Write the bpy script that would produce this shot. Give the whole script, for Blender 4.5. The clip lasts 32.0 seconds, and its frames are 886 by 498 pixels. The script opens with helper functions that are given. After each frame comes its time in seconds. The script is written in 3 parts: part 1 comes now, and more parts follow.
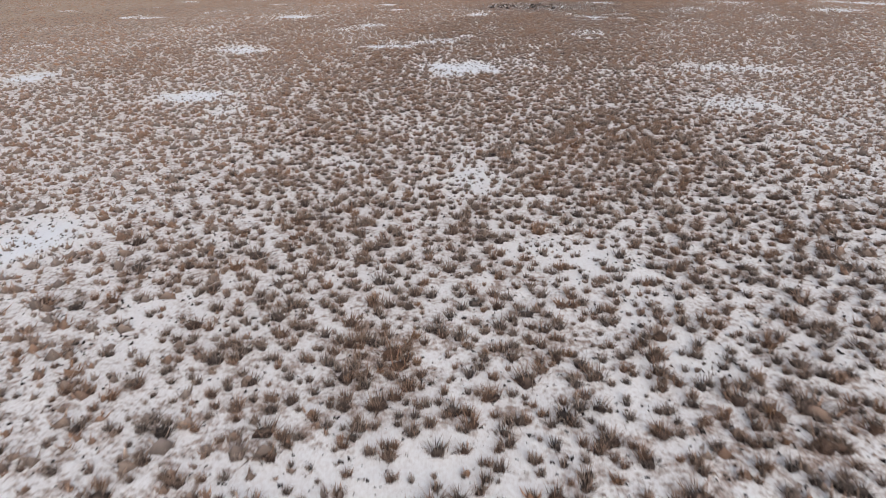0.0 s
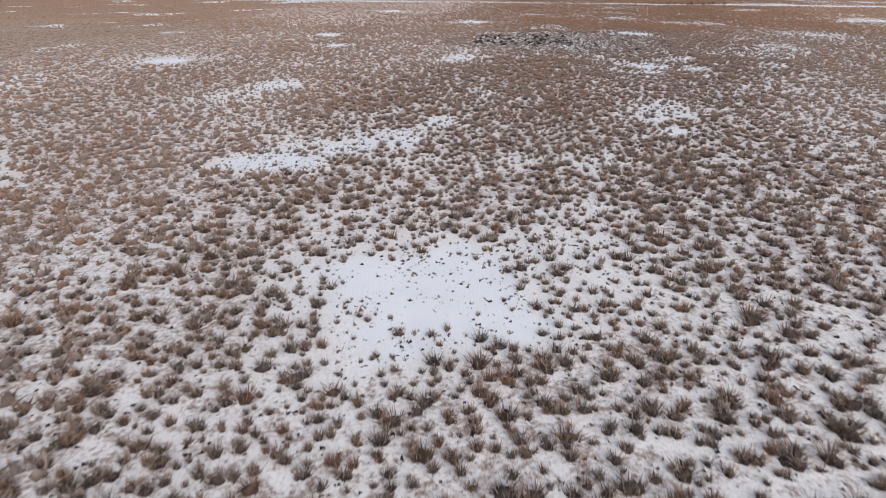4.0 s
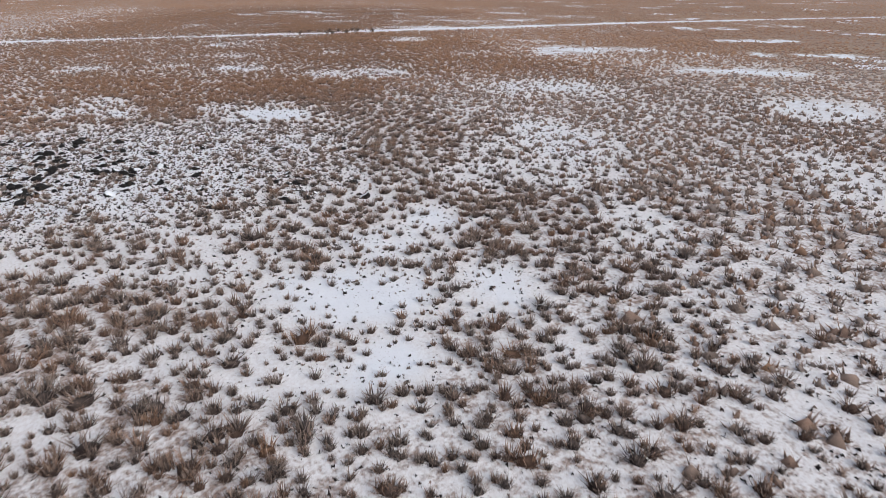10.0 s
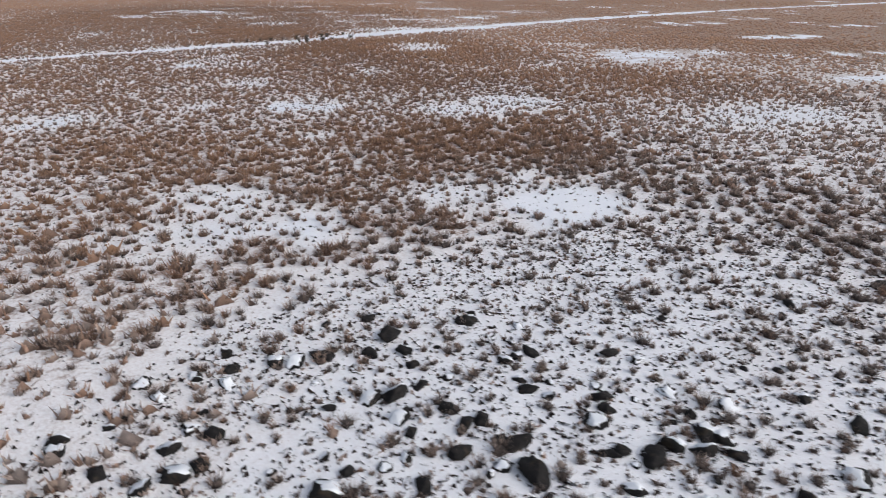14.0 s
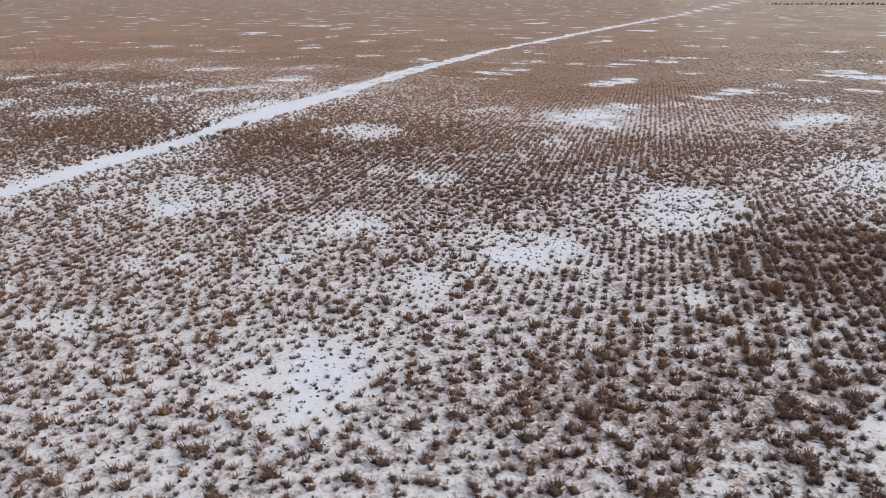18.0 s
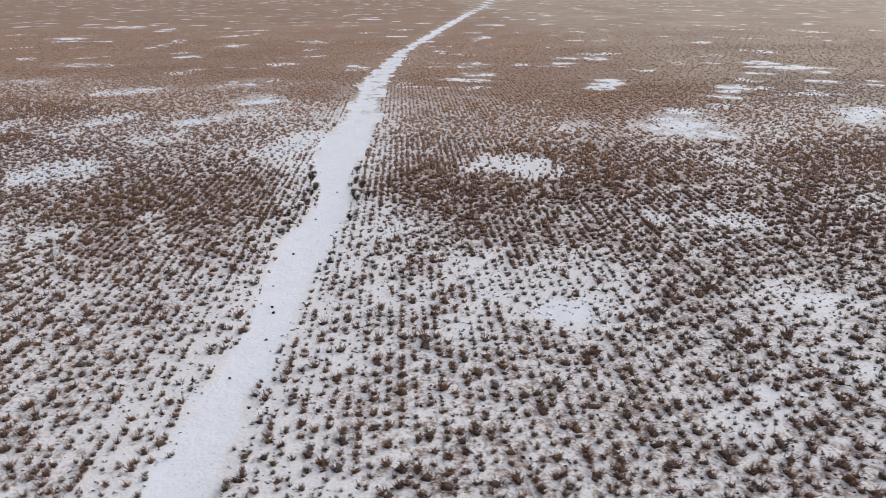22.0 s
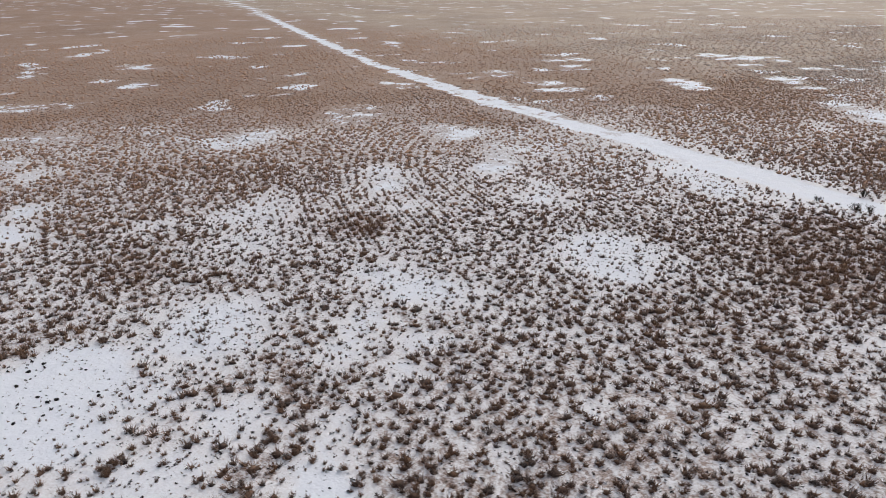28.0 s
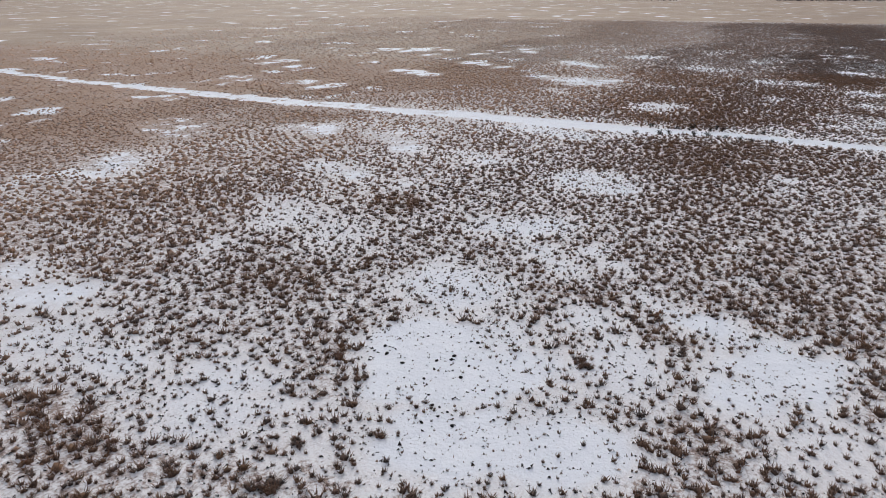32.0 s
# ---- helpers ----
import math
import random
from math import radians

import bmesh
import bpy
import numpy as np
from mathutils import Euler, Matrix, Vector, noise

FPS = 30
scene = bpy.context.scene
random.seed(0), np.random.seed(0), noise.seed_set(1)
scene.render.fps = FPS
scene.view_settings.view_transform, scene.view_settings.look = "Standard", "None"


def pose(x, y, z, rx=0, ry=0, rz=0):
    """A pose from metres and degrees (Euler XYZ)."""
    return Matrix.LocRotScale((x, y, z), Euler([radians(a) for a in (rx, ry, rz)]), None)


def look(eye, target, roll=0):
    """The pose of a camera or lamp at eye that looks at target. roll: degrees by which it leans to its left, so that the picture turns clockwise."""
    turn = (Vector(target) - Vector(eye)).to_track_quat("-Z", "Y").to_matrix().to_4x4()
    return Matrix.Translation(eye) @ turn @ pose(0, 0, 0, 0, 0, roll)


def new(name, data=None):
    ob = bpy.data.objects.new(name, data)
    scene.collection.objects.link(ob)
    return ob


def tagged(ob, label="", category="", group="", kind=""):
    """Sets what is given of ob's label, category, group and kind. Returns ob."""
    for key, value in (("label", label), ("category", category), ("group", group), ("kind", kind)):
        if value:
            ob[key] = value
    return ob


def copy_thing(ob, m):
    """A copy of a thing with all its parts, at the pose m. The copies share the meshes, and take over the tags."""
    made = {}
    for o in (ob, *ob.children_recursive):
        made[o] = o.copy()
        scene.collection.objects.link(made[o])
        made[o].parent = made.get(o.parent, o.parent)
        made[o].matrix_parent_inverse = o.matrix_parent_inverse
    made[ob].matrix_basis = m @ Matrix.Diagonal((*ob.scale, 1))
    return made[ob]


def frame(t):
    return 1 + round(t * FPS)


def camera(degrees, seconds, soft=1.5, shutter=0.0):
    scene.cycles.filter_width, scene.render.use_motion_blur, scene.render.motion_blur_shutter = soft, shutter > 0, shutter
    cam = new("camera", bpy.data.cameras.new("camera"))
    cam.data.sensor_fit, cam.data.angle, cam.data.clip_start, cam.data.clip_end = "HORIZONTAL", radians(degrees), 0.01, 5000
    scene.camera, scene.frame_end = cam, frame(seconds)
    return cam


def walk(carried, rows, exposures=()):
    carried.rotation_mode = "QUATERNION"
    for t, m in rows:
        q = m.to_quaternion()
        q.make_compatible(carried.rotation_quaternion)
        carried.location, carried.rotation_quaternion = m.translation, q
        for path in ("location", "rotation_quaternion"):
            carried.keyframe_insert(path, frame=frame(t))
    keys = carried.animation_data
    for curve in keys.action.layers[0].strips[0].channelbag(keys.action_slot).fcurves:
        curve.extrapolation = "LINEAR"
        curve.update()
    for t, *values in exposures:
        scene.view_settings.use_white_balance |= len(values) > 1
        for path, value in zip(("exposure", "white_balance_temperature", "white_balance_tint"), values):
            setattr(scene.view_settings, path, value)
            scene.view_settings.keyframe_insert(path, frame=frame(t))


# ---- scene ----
# ---- camera and its flight ----
cam = camera(68.31, 32.0, soft=0.85, shutter=0.22)
PATH = [
    (0, 0.001, 0.000, 12.001, 8.84, -24.77, -0.53),
    (0.5, -0.928, 6.641, 12.025, 8.75, -24.76, -0.48),
    (1, -1.617, 12.823, 12.107, 8.70, -24.74, -0.34),
    (1.5, -2.464, 19.267, 12.136, 8.62, -24.74, -0.31),
    (2, -3.189, 25.756, 12.128, 8.47, -24.67, -0.35),
    (2.5, -3.933, 32.149, 12.023, 8.08, -24.52, -0.36),
    (3, -4.543, 38.316, 12.012, 7.61, -24.45, -0.33),
    (3.5, -5.169, 44.541, 11.989, 7.17, -24.41, -0.20),
    (5.5, -6.272, 68.708, 11.395, 3.99, -23.72, 0.78),
    (6, -6.432, 74.782, 11.305, 2.10, -23.59, 0.80),
    (6.5, -6.225, 80.520, 11.201, -0.11, -23.44, 0.69),
    (7, -5.961, 86.224, 11.070, -4.46, -23.26, 0.68),
    (7.5, -5.158, 91.135, 11.104, -9.64, -23.18, 0.62),
    (8, -3.948, 95.630, 11.150, -15.30, -23.14, 0.39),
    (8.5, -2.543, 99.453, 11.188, -20.71, -23.14, 0.33),
    (9, -0.922, 103.071, 11.243, -23.56, -23.19, 0.30),
    (9.5, 0.804, 106.561, 11.243, -24.16, -23.23, 0.17),
    (10, 2.475, 110.077, 11.214, -24.56, -23.22, 0.22),
    (10.5, 3.176, 113.727, 11.219, -25.11, -23.24, 0.29),
    (11, 2.756, 117.617, 11.234, -25.75, -23.32, 0.20),
    (11.5, 1.332, 121.696, 11.277, -26.88, -23.44, 0.22),
    (12, -0.787, 126.273, 11.270, -28.38, -23.58, 0.33),
    (12.5, -3.537, 130.894, 11.320, -30.70, -23.75, 0.33),
    (13, -6.606, 135.728, 11.356, -33.82, -23.93, 0.38),
    (13.5, -9.627, 140.995, 11.107, -37.86, -23.84, 0.45),
    (14, -12.326, 146.234, 10.977, -40.39, -23.85, 0.29),
    (14.5, -15.371, 151.479, 10.970, -42.77, -23.80, 0.31),
    (15, -18.293, 157.035, 10.990, -44.09, -23.40, 0.59),
    (15.5, -21.051, 162.959, 11.301, -44.82, -22.73, 0.52),
    (17.5, -24.391, 183.633, 14.603, -68.83, -21.33, -0.12),
    (18, -24.785, 188.550, 15.317, -72.89, -21.53, -0.09),
    (18.5, -24.647, 193.834, 15.685, -76.58, -21.68, 0.11),
    (19, -24.360, 199.009, 16.044, -80.19, -21.84, 0.10),
    (19.5, -23.848, 204.207, 16.391, -83.86, -21.97, 0.17),
    (20, -22.927, 209.449, 16.657, -87.40, -22.04, 0.22),
    (20.5, -21.751, 214.601, 16.793, -89.56, -22.08, 0.21),
    (21, -20.399, 219.856, 16.861, -90.78, -22.11, 0.15),
    (21.5, -18.992, 225.143, 16.918, -91.79, -22.17, -0.03),
    (22, -17.403, 230.554, 17.067, -93.27, -22.26, -0.21),
    (22.5, -15.861, 236.051, 17.325, -94.95, -22.39, -0.43),
    (23, -13.938, 241.449, 17.649, -96.55, -22.57, -0.74),
    (23.5, -12.016, 246.982, 18.161, -98.12, -22.80, -0.84),
    (24, -9.933, 252.767, 18.592, -99.62, -22.98, -0.90),
    (24.5, -7.895, 258.703, 18.905, -101.39, -23.09, -0.91),
    (25, -5.500, 264.495, 19.167, -103.57, -23.15, -0.84),
    (25.5, -2.642, 270.181, 19.409, -105.84, -23.23, -0.73),
    (26, 0.442, 275.804, 19.769, -108.07, -23.33, -0.67),
    (26.5, 3.902, 281.327, 20.029, -110.00, -23.32, -0.64),
    (28.5, 18.435, 301.694, 18.392, -124.06, -22.34, -0.27),
    (29, 21.953, 305.501, 18.224, -127.66, -22.16, -0.21),
    (29.5, 24.795, 309.246, 18.193, -131.10, -22.03, -0.26),
    (30, 27.130, 313.062, 18.277, -134.41, -21.97, -0.38),
    (30.5, 29.223, 317.050, 18.402, -137.72, -21.98, -0.40),
    (31, 31.043, 321.055, 18.535, -143.34, -22.12, -0.48),
    (31.5, 33.114, 324.968, 18.729, -150.31, -22.25, -0.49),
    (32, 35.410, 328.504, 18.959, -156.51, -22.44, -0.47),
]


def flight(x, y, z, yaw, pitch, roll):
    """A pose from a place, a heading, a pitch and a lean."""
    yaw, pitch = radians(yaw), radians(pitch)
    ahead = Vector((-math.sin(yaw) * math.cos(pitch), math.cos(yaw) * math.cos(pitch), math.sin(pitch)))
    return look((x, y, z), Vector((x, y, z)) + 10 * ahead, roll)


walk(cam, [(t, flight(*p)) for t, *p in PATH], exposures=[(0, 0.07, 6550, 10), (3, 0.06, 6400, 10), (6, 0.06, 6350, 10), (13, 0.05, 6300, 10), (18, 0.03, 6350, 10), (21, 0.0, 6350, 10), (24, -0.03, 6500, 10), (26, -0.03, 6500, 10), (32, -0.12, 6350, 10)])

# ---- world and sun: an even winter overcast ----
SUN_UP, SUN_WAY = 32.0, 150.0
world = bpy.data.worlds.new("overcast_sky")
scene.world = world
world.use_nodes = True
wn = world.node_tree.nodes
wn.clear()
sky = wn.new("ShaderNodeTexSky")
sky.sky_type = "NISHITA"
sky.sun_disc = False
sky.sun_elevation, sky.sun_rotation = radians(SUN_UP), radians(SUN_WAY)
sky.air_density, sky.dust_density, sky.ozone_density = 1.0, 4.0, 1.0
veil = wn.new("ShaderNodeHueSaturation")
veil.inputs["Saturation"].default_value = 0.48
back = wn.new("ShaderNodeBackground")
back.inputs["Strength"].default_value = 0.147
wout = wn.new("ShaderNodeOutputWorld")
wl = world.node_tree.links
wl.new(sky.outputs[0], veil.inputs["Color"])
wl.new(veil.outputs[0], back.inputs[0])
wl.new(back.outputs[0], wout.inputs[0])
sun = new("sun", bpy.data.lights.new("sun", "SUN"))
sun.data.energy, sun.data.angle, sun.data.color = 0.6, radians(25), (1.0, 0.97, 0.93)
sw = radians(SUN_WAY)
sun.matrix_world = look((100 * math.sin(sw), 100 * math.cos(sw), 100 * math.tan(radians(SUN_UP))), (0, 0, 0))


# ---- materials ----
class Nodes:
    """A short hand for building node materials."""

    def __init__(self, name, roughness=0.9):
        self.mat = bpy.data.materials.new(name)
        self.mat.use_nodes = True
        self.tree = self.mat.node_tree
        self.tree.nodes.clear()
        self.out = self.tree.nodes.new("ShaderNodeOutputMaterial")
        self.bsdf = self.tree.nodes.new("ShaderNodeBsdfPrincipled")
        self.bsdf.inputs["Roughness"].default_value = roughness
        self.bsdf.inputs["Specular IOR Level"].default_value = 0.25
        self.tree.links.new(self.bsdf.outputs[0], self.out.inputs[0])

    def node(self, kind, **values):
        n = self.tree.nodes.new(kind)
        for key, value in values.items():
            n.inputs[key.replace("_", " ")].default_value = value
        return n

    def link(self, a, b):
        self.tree.links.new(a, b)

    def where(self):
        return self.node("ShaderNodeNewGeometry").outputs["Position"]

    def noise(self, scale, detail=3.0, rough=0.6, at=None):
        n = self.node("ShaderNodeTexNoise", Scale=scale, Detail=detail, Roughness=rough)
        self.link(at if at is not None else self.where(), n.inputs["Vector"])
        return n.outputs["Fac"]

    def given(self, name):
        n = self.node("ShaderNodeAttribute")
        n.attribute_name = name
        return n.outputs["Fac"]

    def sum(self, op, a, b):
        n = self.node("ShaderNodeMath")
        n.operation = op
        for slot, v in enumerate((a, b)):
            if isinstance(v, (int, float)):
                n.inputs[slot].default_value = v
            else:
                self.link(v, n.inputs[slot])
        return n.outputs[0]

    def span(self, v, lo, hi, to_lo=0.0, to_hi=1.0):
        n = self.node("ShaderNodeMapRange")
        n.interpolation_type = "SMOOTHSTEP"
        for slot, w in enumerate((lo, hi, to_lo, to_hi)):
            n.inputs[slot + 1].default_value = w
        self.link(v, n.inputs[0])
        return n.outputs[0]

    def ramp(self, v, stops):
        n = self.node("ShaderNodeValToRGB")
        els = n.color_ramp.elements
        while len(els) < len(stops):
            els.new(0.5)
        for el, (at, rgb) in zip(els, stops):
            el.position, el.color = at, (*rgb, 1)
        self.link(v, n.inputs[0])
        return n.outputs[0]

    def mix(self, fac, a, b):
        n = self.node("ShaderNodeMix")
        n.data_type = "RGBA"
        for slot, v in ((0, fac), (6, a), (7, b)):
            if isinstance(v, (int, float)):
                n.inputs[slot].default_value = v
            elif isinstance(v, tuple):
                n.inputs[slot].default_value = (*v, 1)
            else:
                self.link(v, n.inputs[slot])
        return n.outputs[2]

    def colour(self, c):
        self.link(c, self.bsdf.inputs["Base Color"])

    def bump(self, height, strength, distance):
        n = self.node("ShaderNodeBump", Strength=strength, Distance=distance)
        self.link(height, n.inputs["Height"])
        self.link(n.outputs[0], self.bsdf.inputs["Normal"])


def ground_material():
    """Thin snow on thatch and soil; the cover follows the sheet's own attributes, broken up by noise at several sizes."""
    m = Nodes("thin_snow_over_thatch", 0.85)
    snow, grass = m.given("snow"), m.given("grass")
    fine, mid, wide = m.noise(5.5, 4, 0.65), m.noise(1.3, 3, 0.6), m.noise(0.12, 3, 0.55)
    speck = m.noise(14.0, 2, 0.5)
    # how much snow lies: most in the bare patches, a broken sheet between the tussocks
    lie = m.sum("ADD", m.sum("MULTIPLY", snow, 0.42), m.sum("ADD", m.sum("MULTIPLY", fine, 0.55), m.sum("MULTIPLY", mid, 0.5)))
    lie = m.sum("ADD", lie, m.sum("MULTIPLY", wide, 0.12))
    cover = m.span(lie, 0.44, 0.6)
    thatch = m.ramp(speck, [(0.3, (0.09, 0.062, 0.053)), (0.5, (0.31, 0.225, 0.19)), (0.7, (0.52, 0.42, 0.375))])
    white = m.ramp(m.noise(0.6, 4, 0.6), [(0.3, (0.79, 0.815, 0.875)), (0.7, (0.84, 0.86, 0.91))])
    # chaff and fallen straw on the thin snow between the tussocks, a few specks on the open drifts
    thin = m.span(snow, 0.2, 0.75, 1.0, 0.0)
    chaff = m.sum("MULTIPLY", m.span(m.noise(8.0, 4, 0.7), 0.4, 0.66), m.sum("MULTIPLY", thin, 0.33))
    grit = m.sum("MULTIPLY", m.span(m.noise(11.0, 3, 0.6), 0.6, 0.72), m.span(m.noise(0.5, 3, 0.6), 0.4, 0.62, 0.1, 0.6))
    straw = m.ramp(speck, [(0.3, (0.34, 0.265, 0.235)), (0.7, (0.6, 0.5, 0.46))])
    dusted = m.mix(m.sum("MULTIPLY", thin, 0.55), white, (0.87, 0.832, 0.82))
    near = m.mix(grit, m.mix(chaff, m.mix(cover, thatch, dusted), straw), thatch)
    # prairie beyond the single tussocks: closed dry grass with drifts lying in it
    drift = m.span(m.sum("ADD", m.noise(0.075, 2, 0.5), m.sum("MULTIPLY", m.noise(0.4, 4, 0.7), 0.16)), 0.695, 0.77)
    sward = m.ramp(m.sum("ADD", m.sum("MULTIPLY", m.noise(0.02, 3, 0.5), 0.4), m.sum("MULTIPLY", m.noise(0.9, 5, 0.75), 0.6)),
                   [(0.3, (0.176, 0.092, 0.05)), (0.5, (0.272, 0.152, 0.085)), (0.7, (0.366, 0.217, 0.129))])
    # the sown field in the north is redder than the old prairie in the south
    turf = m.sum("ADD", m.sum("MULTIPLY", m.noise(0.025, 3, 0.5), 0.5), m.sum("MULTIPLY", m.noise(1.1, 4, 0.7), 0.5))
    sward = m.mix(m.given("sown"), m.ramp(turf, [(0.3, (0.215, 0.142, 0.092)), (0.5, (0.33, 0.232, 0.155)), (0.7, (0.43, 0.315, 0.22))]), sward)
    far = m.mix(m.sum("MAXIMUM", drift, m.span(m.sum("ADD", snow, m.sum("ADD", m.sum("MULTIPLY", mid, 1.2), m.sum("MULTIPLY", m.noise(0.32, 3, 0.6), 2.0))), 2.1, 2.4)), sward, white)
    # flecks of snow between tussocks that have grown together
    fleck = m.sum("MULTIPLY", m.span(m.sum("ADD", m.noise(2.4, 3, 0.65), m.sum("MULTIPLY", m.noise(0.1, 3, 0.6), 0.35)), 0.64, 0.78), m.span(grass, 0.55, 1.0, 0.9, 0.15))
    m.colour(m.mix(m.sum("MULTIPLY", grass, 0.92), near, m.mix(fleck, far, dusted)))
    m.bump(m.sum("ADD", fine, m.sum("MULTIPLY", mid, 1.5)), 0.5, 0.06)
    return m.mat


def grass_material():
    """Dead bunchgrass: straw, russet and grey by the tussock; shade is painted into the dense foot, blades are bleached
    towards their tips.
    """
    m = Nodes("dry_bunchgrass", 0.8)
    tint, shade_to_pale = m.given("tint"), m.given("shade_to_pale")
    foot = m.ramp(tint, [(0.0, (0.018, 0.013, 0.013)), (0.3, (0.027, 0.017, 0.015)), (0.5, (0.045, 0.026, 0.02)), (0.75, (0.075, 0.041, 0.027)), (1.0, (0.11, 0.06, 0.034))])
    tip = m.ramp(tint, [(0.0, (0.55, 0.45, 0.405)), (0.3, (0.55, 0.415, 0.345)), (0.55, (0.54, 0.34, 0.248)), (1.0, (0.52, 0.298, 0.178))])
    # painted shade: corners near the ground take the dark foot colour
    c = m.mix(m.sum("POWER", shade_to_pale, 1.5), foot, tip)
    m.colour(m.mix(m.sum("MULTIPLY", m.span(m.noise(22.0, 2, 0.5), 0.5, 0.85), shade_to_pale), c, (0.4, 0.29, 0.23)))
    m.bump(m.noise(40.0, 2, 0.6), 0.7, 0.03)
    m.bsdf.inputs["Roughness"].default_value = 0.8
    return m.mat


def stone_material():
    m = Nodes("dark_lichen_stone", 0.85)
    body = m.ramp(m.noise(6.0, 5, 0.65), [(0.3, (0.007, 0.0065, 0.007)), (0.55, (0.014, 0.0125, 0.013)), (0.75, (0.034, 0.029, 0.026))])
    m.colour(m.mix(m.span(m.noise(2.2, 3, 0.6), 0.58, 0.7), body, (0.036, 0.027, 0.019)))
    m.bump(m.noise(18.0, 4, 0.6), 0.6, 0.02)
    return m.mat


def cap_material():
    m = Nodes("settled_snow", 0.8)
    m.colour(m.ramp(m.noise(4.0, 4, 0.6), [(0.3, (0.74, 0.765, 0.82)), (0.7, (0.82, 0.84, 0.88))]))
    m.bump(m.noise(9.0, 3, 0.6), 0.4, 0.03)
    return m.mat


def tree_material():
    m = Nodes("bare_winter_trees", 0.9)
    m.colour(m.ramp(m.noise(0.5, 3, 0.6), [(0.3, (0.03, 0.026, 0.026)), (0.7, (0.085, 0.07, 0.065))]))
    return m.mat


def shrub_material():
    m = Nodes("withered_shrub", 0.85)
    m.colour(m.ramp(m.noise(9.0, 3, 0.6), [(0.3, (0.022, 0.019, 0.014)), (0.55, (0.05, 0.043, 0.028)), (0.75, (0.1, 0.085, 0.055))]))
    return m.mat


GROUND, GRASS, STONE, CAP, TREES, SHRUB = ground_material(), grass_material(), stone_material(), cap_material(), tree_material(), shrub_material()


# ---- the plan: drifts, track, rows ----
rng = np.random.default_rng(7)


def smooth(x, lo, hi):
    u = np.clip((x - lo) / (hi - lo), 0, 1)
    return u * u * (3 - 2 * u)


TABLE = rng.random((256, 256))


def value_noise(x, y, size):
    """Smooth noise from 0 to 1 with cells of that many metres."""
    u, v = x / size + 37.3, y / size + 91.7
    i, j = np.floor(u).astype(int), np.floor(v).astype(int)
    a, b = u - i, v - j
    a, b = a * a * (3 - 2 * a), b * b * (3 - 2 * b)
    t = lambda p, q: TABLE[p % 256, q % 256]
    return (t(i, j) * (1 - a) + t(i + 1, j) * a) * (1 - b) + (t(i, j + 1) * (1 - a) + t(i + 1, j + 1) * a) * b


def layered(x, y, size):
    return 0.55 * value_noise(x, y, size) + 0.3 * value_noise(x + 51, y, size / 2.3) + 0.15 * value_noise(x, y + 77, size / 5.1)


# snow drifts: x, y, half length, half width, turn in degrees, how bare of grass
SNOW = []
SNOW += [
    (-6.8, 11.3, 0.8, 0.6, 8, 0.6), (-3.2, 12.2, 3.6, 1.0, 8, 0.4), (3.2, 16.1, 1.1, 1.1, 8, 0.45), (-13.1, 16.5, 0.8, 1.1, 8, 0.45),
    (5.6, 18.4, 1.1, 1.3, 8, 0.4), (-14.1, 18.5, 1.0, 0.9, 8, 0.45), (3.9, 22.3, 1.3, 1.1, 8, 0.4), (-6.2, 22.7, 0.6, 0.6, 8, 0.6),
    (-22.9, 23.7, 1.8, 2.9, 8, 0.75), (2.7, 25.0, 1.9, 2.2, 8, 0.4), (0.3, 26.1, 1.5, 1.2, 8, 0.4), (-3.6, 35.4, 1.9, 3.0, 7, 0.45),
    (-11.7, 37.6, 2.2, 1.0, 8, 0.45), (-17.0, 38.9, 1.0, 1.1, 8, 0.5), (-4.8, 40.1, 0.8, 1.4, 8, 0.4), (-1.5, 41.1, 0.6, 1.5, 8, 0.45),
]
SNOW += [
    (-7.2, 46.2, 0.8, 1.0, 8, 0.35), (5.2, 48.3, 0.3, 1.4, 8, 0.5), (-25.8, 50.2, 1.8, 3.0, 8, 0.6), (-19.8, 50.2, 0.8, 0.8, 8, 0.5),
    (-30.2, 55.1, 3.6, 2.6, 6, 0.95), (15.7, 57.3, 3.2, 2.7, 6, 0.5), (-53.0, 61.8, 3.1, 3.7, 6, 0.8), (-10.0, 73.3, 4.6, 4.6, 7, 1),
    (19.4, 75.2, 5.3, 3.1, 6, 0.6), (-3.8, 76.7, 3.5, 3.7, 7, 0.4), (-13.5, 80.3, 2.0, 0.8, 5, 0.45), (-4.6, 81.6, 0.6, 0.5, 5, 0.8),
    (-2.0, 83.0, 2.6, 1.7, 5, 0.5), (-39.8, 83.6, 5.3, 4.5, 7, 0.9), (-13.2, 85.4, 1.0, 0.8, 5, 0.5), (-0.8, 86.5, 1.6, 1.0, 5, 0.45),
]
SNOW += [
    (-21.2, 88.5, 3.4, 1.7, 6, 0.8), (-13.0, 89.5, 1.2, 0.9, 6, 0.5), (-5.5, 90.2, 1.7, 1.6, 6, 0.4), (-10.9, 90.6, 1.3, 0.9, 6, 0.4),
    (-2.0, 90.6, 1.3, 1.8, 6, 0.35), (-18.3, 91.9, 3.6, 1.7, 6, 0.65), (0.2, 92.9, 0.3, 3.2, 6, 0.5), (-14.7, 94.7, 2.7, 2.9, 6, 0.65),
    (-2.7, 98.2, 0.5, 0.9, 176, 0.85), (5.7, 99.4, 1.2, 1.3, 177, 0.6), (-11.5, 100.5, 1.6, 1.7, 177, 0.75), (-0.4, 101.3, 0.8, 1.7, 177, 0.35),
